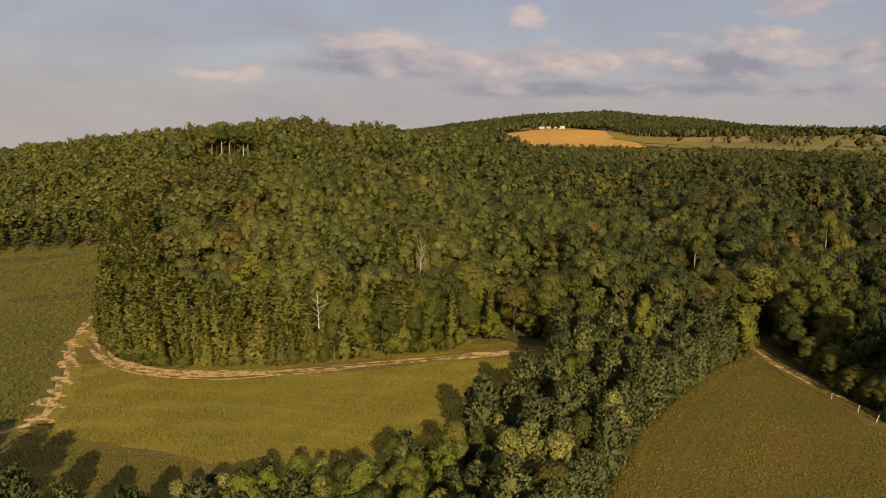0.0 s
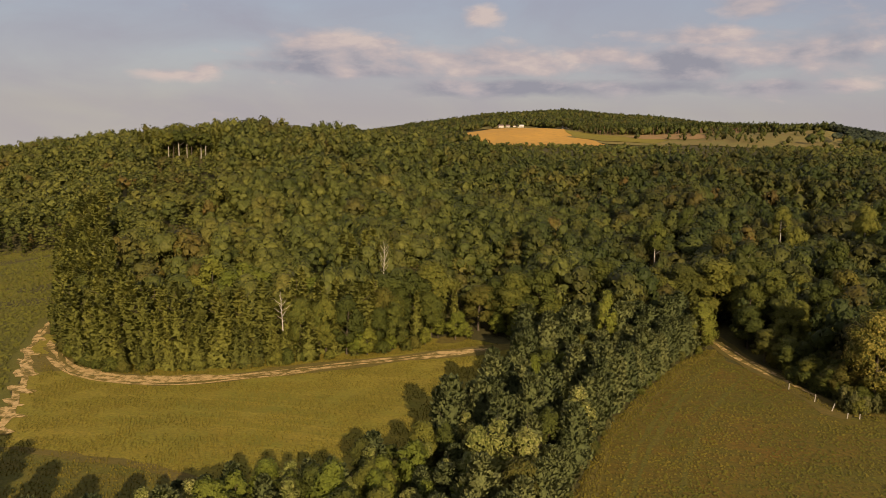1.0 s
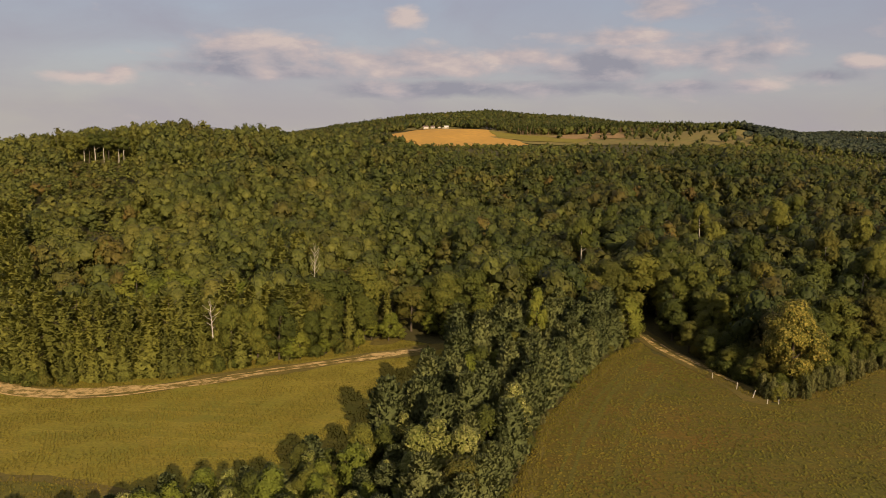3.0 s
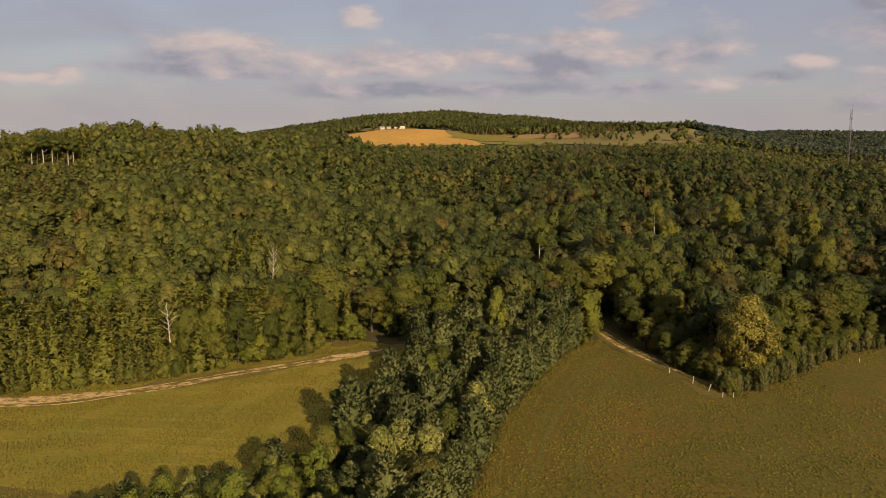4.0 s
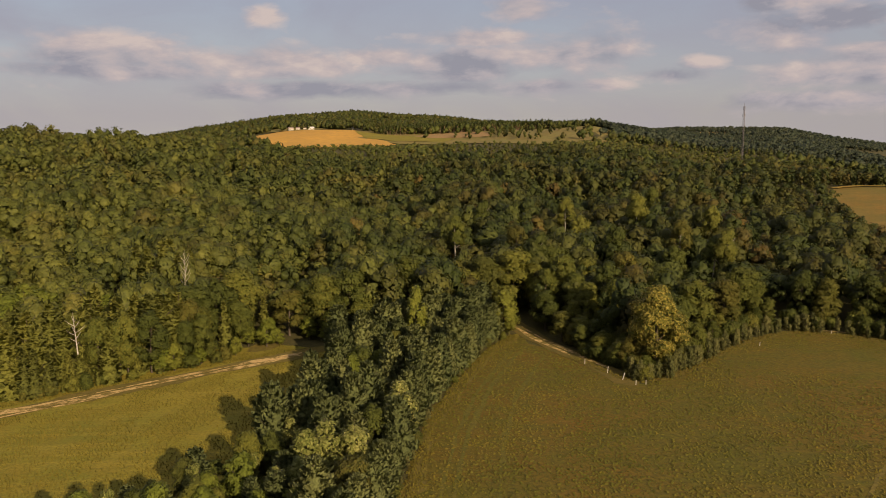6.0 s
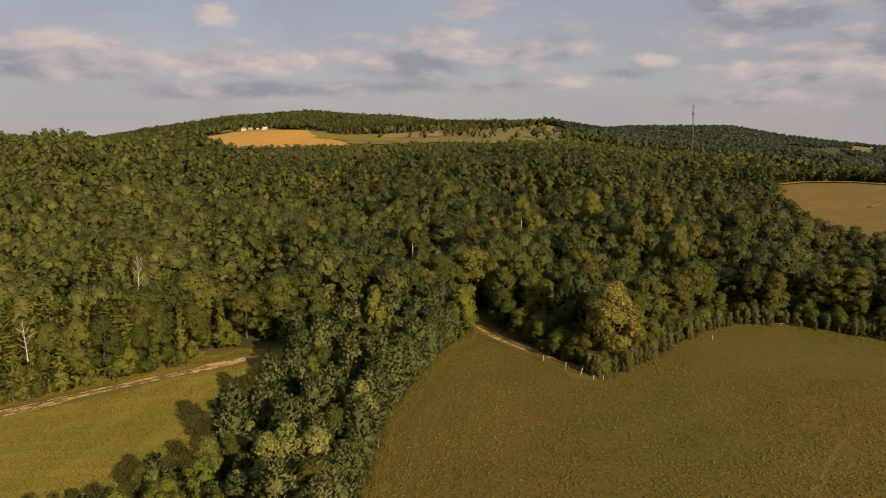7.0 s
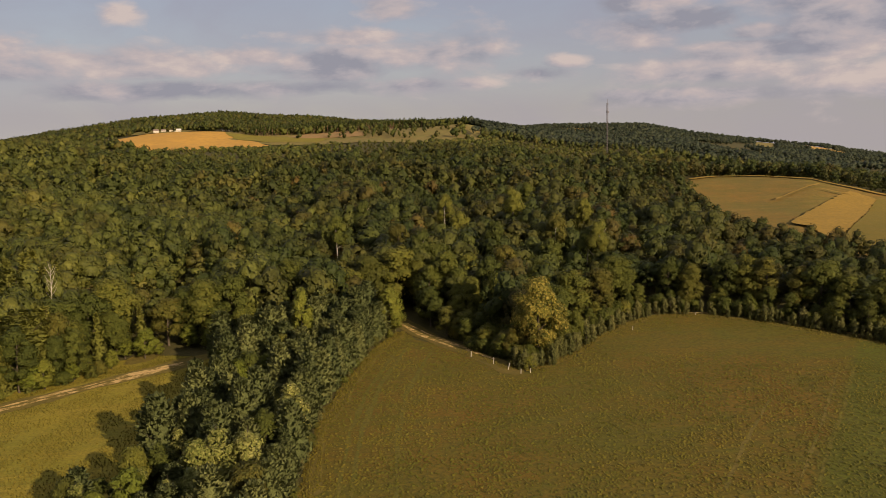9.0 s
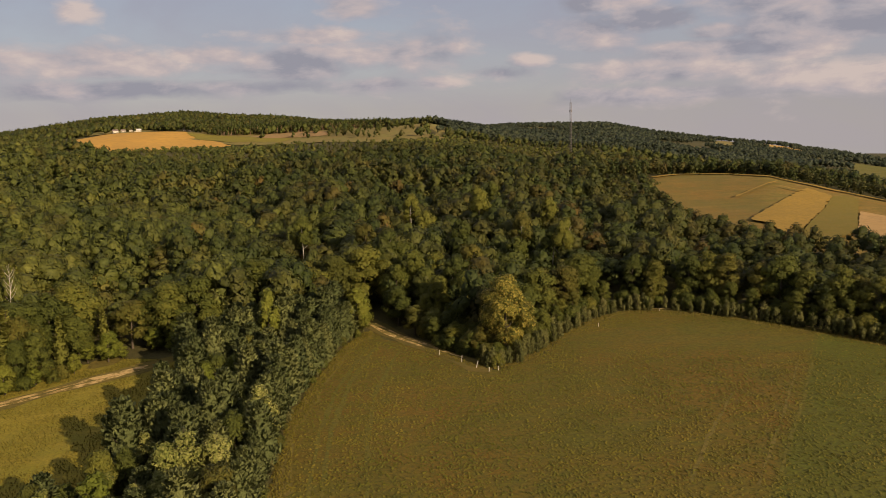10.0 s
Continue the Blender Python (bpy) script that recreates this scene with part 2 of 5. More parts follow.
def grass_material(name, tones, turn, row=(0.05, 0.55), fine=1.5, green=None):
    """Grass in broad patches, with rows along one direction and fine tufts."""
    m, n = material(name)
    p = place_of(n)
    wide = n.noise(p, 0.030, 5, 0.6)
    patch = n.noise(p, 0.16, 5, 0.65)
    rows_ = n.noise(n.mapped(p, (row[0], row[1], 1), turn=turn), 1.0, 4, 0.6)
    small = n.noise(p, fine, 5, 0.7)
    colour = n.mix(n.span(wide, 0.38, 0.62), tones[0], tones[1])
    colour = n.mix(n.span(patch, 0.42, 0.68), colour, tones[2])
    colour = n.mix(n.span(rows_, 0.46, 0.70, 0.0, 0.7), colour, tones[3])
    if green is not None:
        xyz = n.add("ShaderNodeSeparateXYZ")
        n.put(p, xyz.inputs[0])
        along = n.math("SUBTRACT", xyz.outputs[0], n.math("MULTIPLY", xyz.outputs[1], 0.95))
        side = n.math("ADD", along, n.math("MULTIPLY", n.math("SUBTRACT", wide, 0.5), 4))
        colour = n.mix(n.span(side, -15.5, -13.0, 0.0, 0.8), colour, green)
    colour = n.mix(n.span(small, 0.42, 0.66, 0.0, 0.8), colour, tones[4])
    finish(n, colour, 0.95, small, 0.9, 0.22)
    return m


MAT_GROUND = soil_material("woodland_floor", (0.062, 0.056, 0.016), (0.085, 0.072, 0.020), (0.040, 0.036, 0.011))
MAT_HAY = grass_material("hay_meadow", [(0.255, 0.205, 0.020), (0.170, 0.160, 0.018), (0.225, 0.168, 0.018), (0.300, 0.228, 0.032), (0.118, 0.106, 0.013)], -0.42, (0.03, 0.55), 1.8)
MAT_ROUGH = grass_material("rough_green_grass", [(0.120, 0.112, 0.014), (0.098, 0.096, 0.013), (0.140, 0.105, 0.016), (0.150, 0.118, 0.018), (0.066, 0.062, 0.010)], -0.3, (0.04, 0.5), 1.6)
MAT_CORN = grass_material("tall_green_crop", [(0.110, 0.108, 0.015), (0.150, 0.120, 0.018), (0.098, 0.094, 0.013), (0.135, 0.120, 0.019), (0.088, 0.084, 0.012)], 0.9, (0.03, 0.5))
MAT_MOWN = grass_material("mown_grass", [(0.162, 0.090, 0.010), (0.112, 0.094, 0.010), (0.096, 0.092, 0.009), (0.140, 0.088, 0.010), (0.056, 0.050, 0.007)], 0.85, (0.03, 0.35), 1.3, (0.084, 0.098, 0.008))
MAT_SLOPE = grass_material("dry_slope_grass", [(0.225, 0.120, 0.020), (0.150, 0.118, 0.020), (0.125, 0.105, 0.018), (0.250, 0.155, 0.030), (0.120, 0.085, 0.016)], 0.9, (0.012, 0.10), 0.7)
MAT_PASTURE = grass_material("pasture_grass", [(0.210, 0.155, 0.040), (0.150, 0.145, 0.034), (0.220, 0.145, 0.045), (0.170, 0.150, 0.038), (0.110, 0.095, 0.025)], 0.3, (0.01, 0.05), 0.15)
MAT_FRINGE = soil_material("dry_verge", (0.165, 0.122, 0.024), (0.130, 0.104, 0.021), (0.085, 0.065, 0.013), 1.2, 0.2)
MAT_SAND = track_material("dry_sand", 0.47, 0.60)
MAT_WASH = track_material("washed_sand", 0.46, 0.56)
MAT_RUT = track_material("worn_rut", 0.43, 0.56)
MAT_LANE = soil_material("dark_earth", (0.150, 0.105, 0.022), (0.110, 0.090, 0.018), (0.085, 0.072, 0.014), 1.2, 0.2)
MAT_STUBBLE = soil_material("pale_stubble", (0.40, 0.25, 0.055), (0.33, 0.20, 0.045), (0.22, 0.14, 0.035), 0.6, 0.06)
MAT_PATCH = soil_material("thin_dry_grass", (0.300, 0.185, 0.030), (0.255, 0.160, 0.026), (0.190, 0.125, 0.022), 0.6, 0.06)
MAT_PALE = soil_material("pinkish_stubble", (0.43, 0.27, 0.105), (0.36, 0.22, 0.08), (0.25, 0.165, 0.06), 0.5, 0.06)
MAT_GOLD = soil_material("ripe_grain", (0.46, 0.255, 0.050), (0.40, 0.225, 0.045), (0.33, 0.19, 0.045), 0.12, 0.015)
MAT_BLOCK = grass_material("greenish_mown_block", [(0.165, 0.125, 0.016), (0.140, 0.115, 0.014), (0.180, 0.125, 0.018), (0.190, 0.135, 0.020), (0.120, 0.095, 0.012)], 0.9, (0.012, 0.10), 0.7)
MAT_BARK = soil_material("bark", (0.11, 0.085, 0.06), (0.07, 0.055, 0.04), (0.04, 0.03, 0.022), 6, 0.8)
MAT_PALE_BARK = soil_material("pale_bark", (0.50, 0.45, 0.38), (0.38, 0.34, 0.29), (0.12, 0.10, 0.085), 3.5, 0.9)
MAT_POST = soil_material("weathered_post", (0.55, 0.50, 0.43), (0.42, 0.38, 0.32), (0.25, 0.22, 0.18), 9, 2)
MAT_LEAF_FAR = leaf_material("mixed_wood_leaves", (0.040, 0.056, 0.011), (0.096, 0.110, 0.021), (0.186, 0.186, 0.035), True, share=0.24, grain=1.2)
# leaves of the farthest hills, with distance haze put into the colour as blue
MAT_LEAF_HAZED = leaf_material("hazed_wood_leaves", (0.032, 0.048, 0.028), (0.064, 0.080, 0.043), (0.100, 0.113, 0.058), True, share=0.2, grain=0.3)
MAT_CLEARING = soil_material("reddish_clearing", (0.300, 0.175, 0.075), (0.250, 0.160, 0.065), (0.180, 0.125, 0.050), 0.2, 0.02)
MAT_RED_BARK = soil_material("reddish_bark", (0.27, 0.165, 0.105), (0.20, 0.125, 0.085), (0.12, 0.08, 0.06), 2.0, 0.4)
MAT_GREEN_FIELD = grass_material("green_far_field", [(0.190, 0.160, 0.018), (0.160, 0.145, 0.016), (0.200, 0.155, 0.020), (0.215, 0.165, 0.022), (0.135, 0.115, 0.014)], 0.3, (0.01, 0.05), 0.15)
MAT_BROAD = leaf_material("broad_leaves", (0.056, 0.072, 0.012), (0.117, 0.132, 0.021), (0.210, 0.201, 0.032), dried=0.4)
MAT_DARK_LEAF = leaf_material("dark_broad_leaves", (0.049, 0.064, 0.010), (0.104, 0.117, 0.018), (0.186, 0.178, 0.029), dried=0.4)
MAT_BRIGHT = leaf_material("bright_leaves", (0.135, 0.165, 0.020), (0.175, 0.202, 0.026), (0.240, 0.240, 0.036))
MAT_PINE = leaf_material("pine_needles", (0.092, 0.114, 0.038), (0.146, 0.168, 0.055), (0.230, 0.243, 0.082), share=0.35, gap_shade=0.25)
MAT_CONIFER = leaf_material("conifer_needles", (0.120, 0.128, 0.026), (0.182, 0.188, 0.035), (0.255, 0.246, 0.047), share=0.3, gap_shade=0.25)
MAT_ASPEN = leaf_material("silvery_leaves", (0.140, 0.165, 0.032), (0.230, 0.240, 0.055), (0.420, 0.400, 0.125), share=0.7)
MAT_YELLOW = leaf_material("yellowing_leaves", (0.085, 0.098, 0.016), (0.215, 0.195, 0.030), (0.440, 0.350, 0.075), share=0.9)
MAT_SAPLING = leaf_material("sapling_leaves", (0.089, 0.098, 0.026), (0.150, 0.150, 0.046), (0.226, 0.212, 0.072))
MAT_BLADE = leaf_material("grass_blades", (0.110, 0.098, 0.013), (0.165, 0.134, 0.018), (0.235, 0.182, 0.032), True, share=0.25, gap_shade=0.1)
MAT_CROP = leaf_material("crop_leaves", (0.092, 0.094, 0.013), (0.118, 0.114, 0.016), (0.150, 0.132, 0.021), True, share=0.25, gap_shade=0.0)
MAT_TUFT = leaf_material("short_tufts", (0.074, 0.080, 0.008), (0.112, 0.102, 0.010), (0.175, 0.132, 0.016), True, share=0.3, gap_shade=0.0)


def plain_material(name, colour, rough, spread=0.12, scale=1.5):
    m, n = material(name)
    v = n.noise(place_of(n), scale, 4)
    dark = tuple(c * (1 - spread * 2) for c in colour)
    finish(n, n.mix(v, dark, colour), rough)
    return m


MAT_WALL = plain_material("white_render", (0.50, 0.45, 0.38), 0.8)
MAT_ROOF = plain_material("roof_sheet", (0.20, 0.15, 0.13), 0.6)
MAT_ROOF_PALE = plain_material("pale_roof_sheet", (0.55, 0.53, 0.50), 0.5)
MAT_PANE = plain_material("dark_pane", (0.03, 0.035, 0.04), 0.1)
MAT_STEEL = plain_material("grey_steel", (0.13, 0.115, 0.12), 0.5)

# ---- building helpers ----
def mesh_from(name, verts, faces, mat, tone=None, dry=None, smooth=False, outward=None):
    me = bpy.data.meshes.new(name)
    verts, faces = np.asarray(verts, np.float32), np.asarray(faces, np.int32)
    k = faces.shape[1]
    if outward is not None:
        a, b, c = (verts[faces[:, i]] for i in (0, 1, 2))
        away = (np.cross(b - a, c - a) * outward[faces[:, 0]]).sum(1) < 0
        faces[away] = faces[away][:, ::-1]
    me.vertices.add(len(verts))
    me.vertices.foreach_set("co", verts.ravel())
    me.loops.add(faces.size)
    me.loops.foreach_set("vertex_index", faces.ravel())
    me.polygons.add(len(faces))
    me.polygons.foreach_set("loop_start", np.arange(0, faces.size, k, dtype=np.int32))
    me.polygons.foreach_set("use_smooth", np.full(len(faces), smooth))
    me.update(calc_edges=True)
    if outward is not None:
        me.normals_split_custom_set_from_vertices(outward.tolist())
    me.materials.append(mat)
    for key, values in (("tone", tone), ("dry", dry)):
        if values is not None:
            me.attributes.new(key, "FLOAT", "POINT").data.foreach_set("value", np.asarray(values, np.float32))
    return me


def sheet(name, ring, mat, lift, step, jitter=0.6, label="", category="field"):
    """A field that lies on the ground, with an uneven border."""
    rng = np.random.default_rng(len(name))
    edge = []
    for (ax, ay), (bx, by) in zip(ring, ring[1:] + ring[:1]):
        count = max(1, int(math.hypot(bx - ax, by - ay) / step))
        for k in range(count):
            edge.append((ax + (bx - ax) * k / count + rng.normal(0, jitter), ay + (by - ay) * k / count + rng.normal(0, jitter)))
    bm = bmesh.new()
    vs = [bm.verts.new((x, y, 0)) for x, y in edge]
    bm.faces.new(vs)
    bmesh.ops.triangulate(bm, faces=bm.faces[:])
    xs, ys = [p[0] for p in edge], [p[1] for p in edge]
    if max(math.hypot(*p) for p in edge) > 320:
        cell = max(step * 2.5, 8)
        for axis, lo, hi in ((0, min(xs), max(xs)), (1, min(ys), max(ys))):
            for c in np.arange(lo + cell, hi, cell):
                co, no = [0, 0, 0], [0, 0, 0]
                co[axis], no[axis] = c, 1
                bmesh.ops.bisect_plane(bm, geom=bm.verts[:] + bm.edges[:] + bm.faces[:], plane_co=co, plane_no=no)
    zs = ground_z([v.co.x for v in bm.verts], [v.co.y for v in bm.verts])
    for v, z in zip(bm.verts, zs):
        v.co.z = z + lift
    bmesh.ops.recalc_face_normals(bm, faces=bm.faces[:])
    me = bpy.data.meshes.new(name)
    bm.to_mesh(me)
    bm.free()
    me.materials.append(mat)
    ob = new(name, me)
    return tagged(ob, label, category, kind="structure")


def build_ground():
    heads = np.radians(np.linspace(-180, 180, 361))
    dists = np.concatenate([[0.5], np.arange(8, 200, 8), np.arange(200, 700, 12), np.arange(700, 2000, 30), np.arange(2000, 4901, 120)])
    hh, dd = np.meshgrid(heads[:-1], dists)
    x, y = dd * np.sin(hh), dd * np.cos(hh)
    z = ground_z(x, y)
    verts = np.stack([x.ravel(), y.ravel(), z.ravel()], 1)
    nh, nd = 360, len(dists)
    i, j = np.meshgrid(np.arange(nh), np.arange(nd - 1))
    a = j * nh + i
    b = j * nh + (i + 1) % nh
    faces = np.stack([a, a + nh, b + nh, b], -1).reshape(-1, 4)
    ob = new("ground", mesh_from("ground", verts, faces, MAT_GROUND, smooth=True))
    tagged(ob, "hilly woodland ground with rough dry grass", "ground", kind="structure")


def ribbon_ring(line, width, seed=1, wobble=0.25, step=2.5):
    """The outline of a lane of uneven width along a line."""
    rng = np.random.default_rng(seed)
    pts = []
    for (ax, ay), (bx, by) in zip(line, line[1:]):
        count = max(1, int(math.hypot(bx - ax, by - ay) / step))
        pts += [(ax + (bx - ax) * k / count, ay + (by - ay) * k / count) for k in range(count)]
    pts = np.array(pts + [line[-1]], float)
    for k in range(3):
        pts[1:-1] = (pts[:-2] + 2 * pts[1:-1] + pts[2:]) / 4
    way = np.gradient(pts, axis=0)
    way /= np.linalg.norm(way, axis=1, keepdims=True)
    side = np.stack([-way[:, 1], way[:, 0]], 1)
    half = np.full(len(pts), width / 2)
    soft = np.array([1, 2, 3, 2, 1]) / 4.4
    left = half * (1 + np.convolve(rng.normal(0, wobble, len(pts)), soft, 'same')[:len(pts)])
    right = half * (1 + np.convolve(rng.normal(0, wobble, len(pts)), soft, 'same')[:len(pts)])
    left[[0, -1]] *= 0.3
    right[[0, -1]] *= 0.3
    a, b = pts + side * np.maximum(left, 0.1)[:, None], pts - side * np.maximum(right, 0.1)[:, None]
    return [tuple(p) for p in a] + [tuple(p) for p in b[::-1]]


def shifted(line, off):
    pts = np.array(line, float)
    way = np.gradient(pts, axis=0)
    way /= np.linalg.norm(way, axis=1, keepdims=True)
    return [tuple(p) for p in pts + np.stack([-way[:, 1], way[:, 0]], 1) * off]


SAND_PATH = [(-126, 163), (-118, 148), (-110, 134), (-102, 125), (-96, 114), (-91, 109), (-86, 98), (-92, 88)]
TRACK = [(-122, 158), (-113, 147), (-105, 138), (-96, 130), (-86, 127), (-76, 128), (-68, 132), (-54, 142), (-39, 153), (-21, 166), (-9, 174), (4, 186)]
LANE = [(-150, 88), (-110, 92), (-79, 95), (-65, 95), (-52, 93), (-44, 88)]
ROAD = [(24, 196), (28, 184), (31, 174), (36, 161), (40, 150), (43, 139)]
CORN_FIELD = SAND_PATH[::-1] + [(-153, 200), (-191, 255), (-222, 226), (-300, 150), (-380, 60), (-300, 10), (-150, 40)]
MEADOW = HAY_EDGE[:11] + [(-120, 150), (-110, 134), (-102, 125), (-96, 114), (-91, 109), (-86, 98), (-92, 88), (-150, 40)] + STRIP_INNER[:-1]

FAR_FIELDS = [
    ("pale field on the distant hill", MAT_STUBBLE, ((19.5, 2250), (21.5, 2000), (23.5, 2050), (22.5, 2300))),
    ("pale green field among distant woods", MAT_PASTURE, ((33.6, 2350), (34.8, 2480), (34.9, 2150), (33.8, 2080))),
    ("pale field on the distant valley side", MAT_STUBBLE, ((36.7, 2500), (37.7, 2470), (39.2, 2420), (39.1, 2180), (37.0, 2210))),
    ("narrow pale field in the far valley", MAT_STUBBLE, ((32.2, 1790), (34.1, 1700), (34.2, 1490), (32.4, 1600))),
    ("green field in the far valley", MAT_CORN, ((42.1, 1830), (43.2, 1820), (48, 1800), (48, 940), (43.6, 1000), (42.2, 1040))),
]

build_ground()
sheet("mown_field", RIGHT_FIELD, MAT_MOWN, 0.05, 3, label="mown brownish-green field beside the woods")
sheet("hay_field", MEADOW, MAT_HAY, 0.05, 3, label="sunlit yellow-green hay meadow below the wooded hill")
sheet("rough_grass", LANE + [(-36, 85), (-48, 76), (-62, 66), (-110, 52), (-150, 40)], MAT_ROUGH, 0.085, 3, label="rough darker grass between the lane and the trees")
sheet("crop_field", CORN_FIELD, MAT_CORN, 0.06, 3, label="tall green crop field beside the sandy washout")
sheet("slope_field", SLOPE_FIELD, MAT_SLOPE, 0.8, 3.2, label="dry brown sloping field behind the trees")
sheet("stubble_patch", polar((35.8, 336), (36.6, 360), (37.6, 392), (38.5, 425), (39.4, 456), (40.9, 436), (40.3, 374), (39.6, 335), (38.8, 297), (37.8, 311), (36.9, 329)), MAT_PATCH, 1.6, 2.5, 0.4, label="pale yellow stubble on the sloping field")
sheet("green_patch", polar((40.95, 436), (42.45, 442), (42.45, 312), (40.6, 284), (38.9, 290), (39.65, 333), (40.3, 374)), MAT_BLOCK, 1.7, 2.5, 0.2, label="greener mown block on the sloping field")
sheet("stubble_patch", polar((42.55, 390), (44.1, 382), (48, 375), (52, 300), (44.1, 276), (42.5, 306)), MAT_PALE, 1.7, 2.5, 0.2, label="pale pinkish stubble on the sloping field")
for k, line in enumerate((polar((35.0, 410), (35.8, 428), (36.8, 448), (37.6, 467)), polar((37.6, 449), (38.6, 442), (39.5, 440)))):
    sheet("field_path", ribbon_ring(line, 1.3, 82 + k, 0.3), MAT_PATCH, 1.9 + 0.05 * k, 3.2, 0.1, "faint worn path across the sloping field", "path")
sheet("field_margin", ribbon_ring(polar((29.4, 484), (31, 500), (33.8, 511), (36, 497), (38.4, 479), (42.8, 457), (47, 444)), 4, 86, 0.3), MAT_PATCH, 1.5, 4, 0.3, "pale dry margin along the top of the sloping field", "verge")
sheet("grain_field", polar((-10.3, 1235), (-9.0, 1120), (-7.5, 1085), (-4, 1075), (-1.2, 1090), (-0.1, 1108), (-0.8, 1150), (-1.9, 1200), (-3.1, 1280), (-7, 1300), (-8.5, 1280)), MAT_GOLD, 1.2, 15, 2, label="golden ripe grain field on the far hill")
sheet("pasture", polar((-9.6, 1330), (-9.2, 1305), (-8.4, 1296), (-5.0, 1296), (-4.7, 1310), (-5.2, 1385), (-6.2, 1372), (-6.8, 1400), (-8.2, 1395), (-8.8, 1370)), MAT_PASTURE, 1.3, 15, 2, label="dry pasture behind the farmhouses")
sheet("pasture", polar((-3.0, 1265), (-2.2, 1190), (0.0, 1150), (3.4, 1140), (4.2, 1190), (1.5, 1215), (-1.0, 1240)), MAT_GREEN_FIELD, 1.6, 15, 2, label="green hay field beside the golden grain")
sheet("pasture", polar((1.2, 1216), (2.2, 1200), (6.6, 1200), (7.2, 1262), (5.2, 1268), (2.4, 1262)), MAT_CLEARING, 1.7, 15, 2, label="bare reddish clearing below the pines")
sheet("pasture", polar((-3.2, 1280), (-2.8, 1195), (-1.2, 1160), (0.2, 1120), (3, 1110), (6, 1090), (9, 1060), (13, 1050), (16, 1080), (16.5, 1230), (13, 1330), (9, 1370), (7, 1300), (5, 1210), (1, 1200), (-1.5, 1230)), MAT_PASTURE, 1.0, 15, 2, label="brownish green pasture on the far hillside")
for label, mat, ring in FAR_FIELDS:
    sheet("far_field", polar(*ring), mat, 2.5, 25, 3, label=label)
sheet("verge", ribbon_ring(shifted(STRIP_EDGE[2:], -1.3), 2.4, 4), MAT_FRINGE, 0.09, 4, 0.3, "dry yellow grass verge along the tree strip", "verge")
sheet("verge", ribbon_ring(shifted(WOOD_EDGE[1:13], 0.6), 3.0, 5), MAT_FRINGE, 0.09, 4, 0.3, "dry yellow grass verge along the woods", "verge")
for k, line in enumerate(([(116, 137), (90, 109), (64, 82)], [(80.5, 115), (66, 100), (53, 85)], [(108, 132), (84, 106), (61, 82)])):
    sheet("wheel_mark", ribbon_ring(line, 0.5, 95 + k, 0.4), MAT_FRINGE if k else MAT_ROUGH, 0.072, 3, 0.12, "faint straight mowing mark across the field", "wheel mark")
for k, off in enumerate((-5.5, -7.4, -13.0)):
    sheet("wheel_mark", ribbon_ring(shifted(STRIP_EDGE[3:8], off), 0.7, 90 + k, 0.4), MAT_ROUGH, 0.075, 3, 0.15, "faint green wheel mark along the mown field", "wheel mark")
sheet("farm_track", ribbon_ring(TRACK, 5.6, 6, 0.3), MAT_FRINGE, 0.10, 4, 0.3, "dry grassy farm track below the woods", "track")
for k, (off, width) in enumerate(((-2.2, 1.0), (-0.9, 1.3), (0.7, 1.4), (2.0, 0.9))):
    sheet("wheel_rut", ribbon_ring(shifted(TRACK[(2, 1, 2, 3)[k]:(8, 10, 10, 7)[k]], off), width, 20 + k, 0.55), MAT_RUT if k % 2 else MAT_SAND, 0.14 + 0.01 * k, 4, 0.15, "pale sandy wheel rut worn into the track", "rut")
sheet("sand_washout", ribbon_ring(SAND_PATH, 1.3, 9, 0.7), MAT_WASH, 0.13, 3, 0.3, "bare pale sand washed out between the fields", "sand")
for k, (x, y, half, width) in enumerate(((-117, 147, 2.0, 2.2), (-112, 138, 3.0, 2.6), (-108.5, 132, 2.5, 3.6), (-103, 126, 2.8, 2.4), (-97, 117, 3.2, 3.6), (-93.5, 111, 2.6, 2.6), (-90, 107, 3.4, 3.8), (-87, 100, 3.0, 3.0))):
    sheet("sand_washout", ribbon_ring([(x - half, y + half * 0.5), (x, y), (x + half, y - half * 0.2)], width, 60 + k, 0.5, 1.2), MAT_WASH, 0.15 + 0.004 * k, 2, 0.35, "patch of bare pale sand beside the crop", "sand")
sheet("sand_washout", ribbon_ring([(-110, 136), (-103, 131), (-97, 130)], 7.0, 11, 0.5), MAT_FRINGE, 0.12, 3, 0.3, "sandy dry corner of the field", "sand")
sheet("earth_lane", ribbon_ring(LANE, 2.4, 12, 0.25), MAT_LANE, 0.11, 4, 0.3, "dark earth lane along the meadow", "lane")
sheet("dirt_road", ribbon_ring(ROAD, 4.6, 13, 0.15), MAT_LANE, 0.12, 4, 0.2, "brown dirt road coming out of the woods", "road")
sheet("wheel_rut", ribbon_ring(shifted(ROAD[1:5], 1.1), 0.9, 14, 0.4), MAT_RUT, 0.16, 4, 0.1, "pale wheel rut on the dirt road", "rut")
sheet("wheel_rut", ribbon_ring(shifted(ROAD[0:4], -0.7), 1.0, 15, 0.4), MAT_RUT, 0.17, 4, 0.1, "pale wheel rut on the dirt road", "rut")
sheet("dirt_track", ribbon_ring(shifted(WOOD_EDGE[7:13], 2.0), 2.6, 17, 0.25), MAT_LANE, 0.13, 3, 0.2, "brown dirt track along the woods", "track")
sheet("wheel_rut", ribbon_ring(shifted(WOOD_EDGE[7:13], 2.6), 0.6, 18, 0.4), MAT_RUT, 0.17, 3, 0.1, "pale wheel rut on the dirt track", "rut")
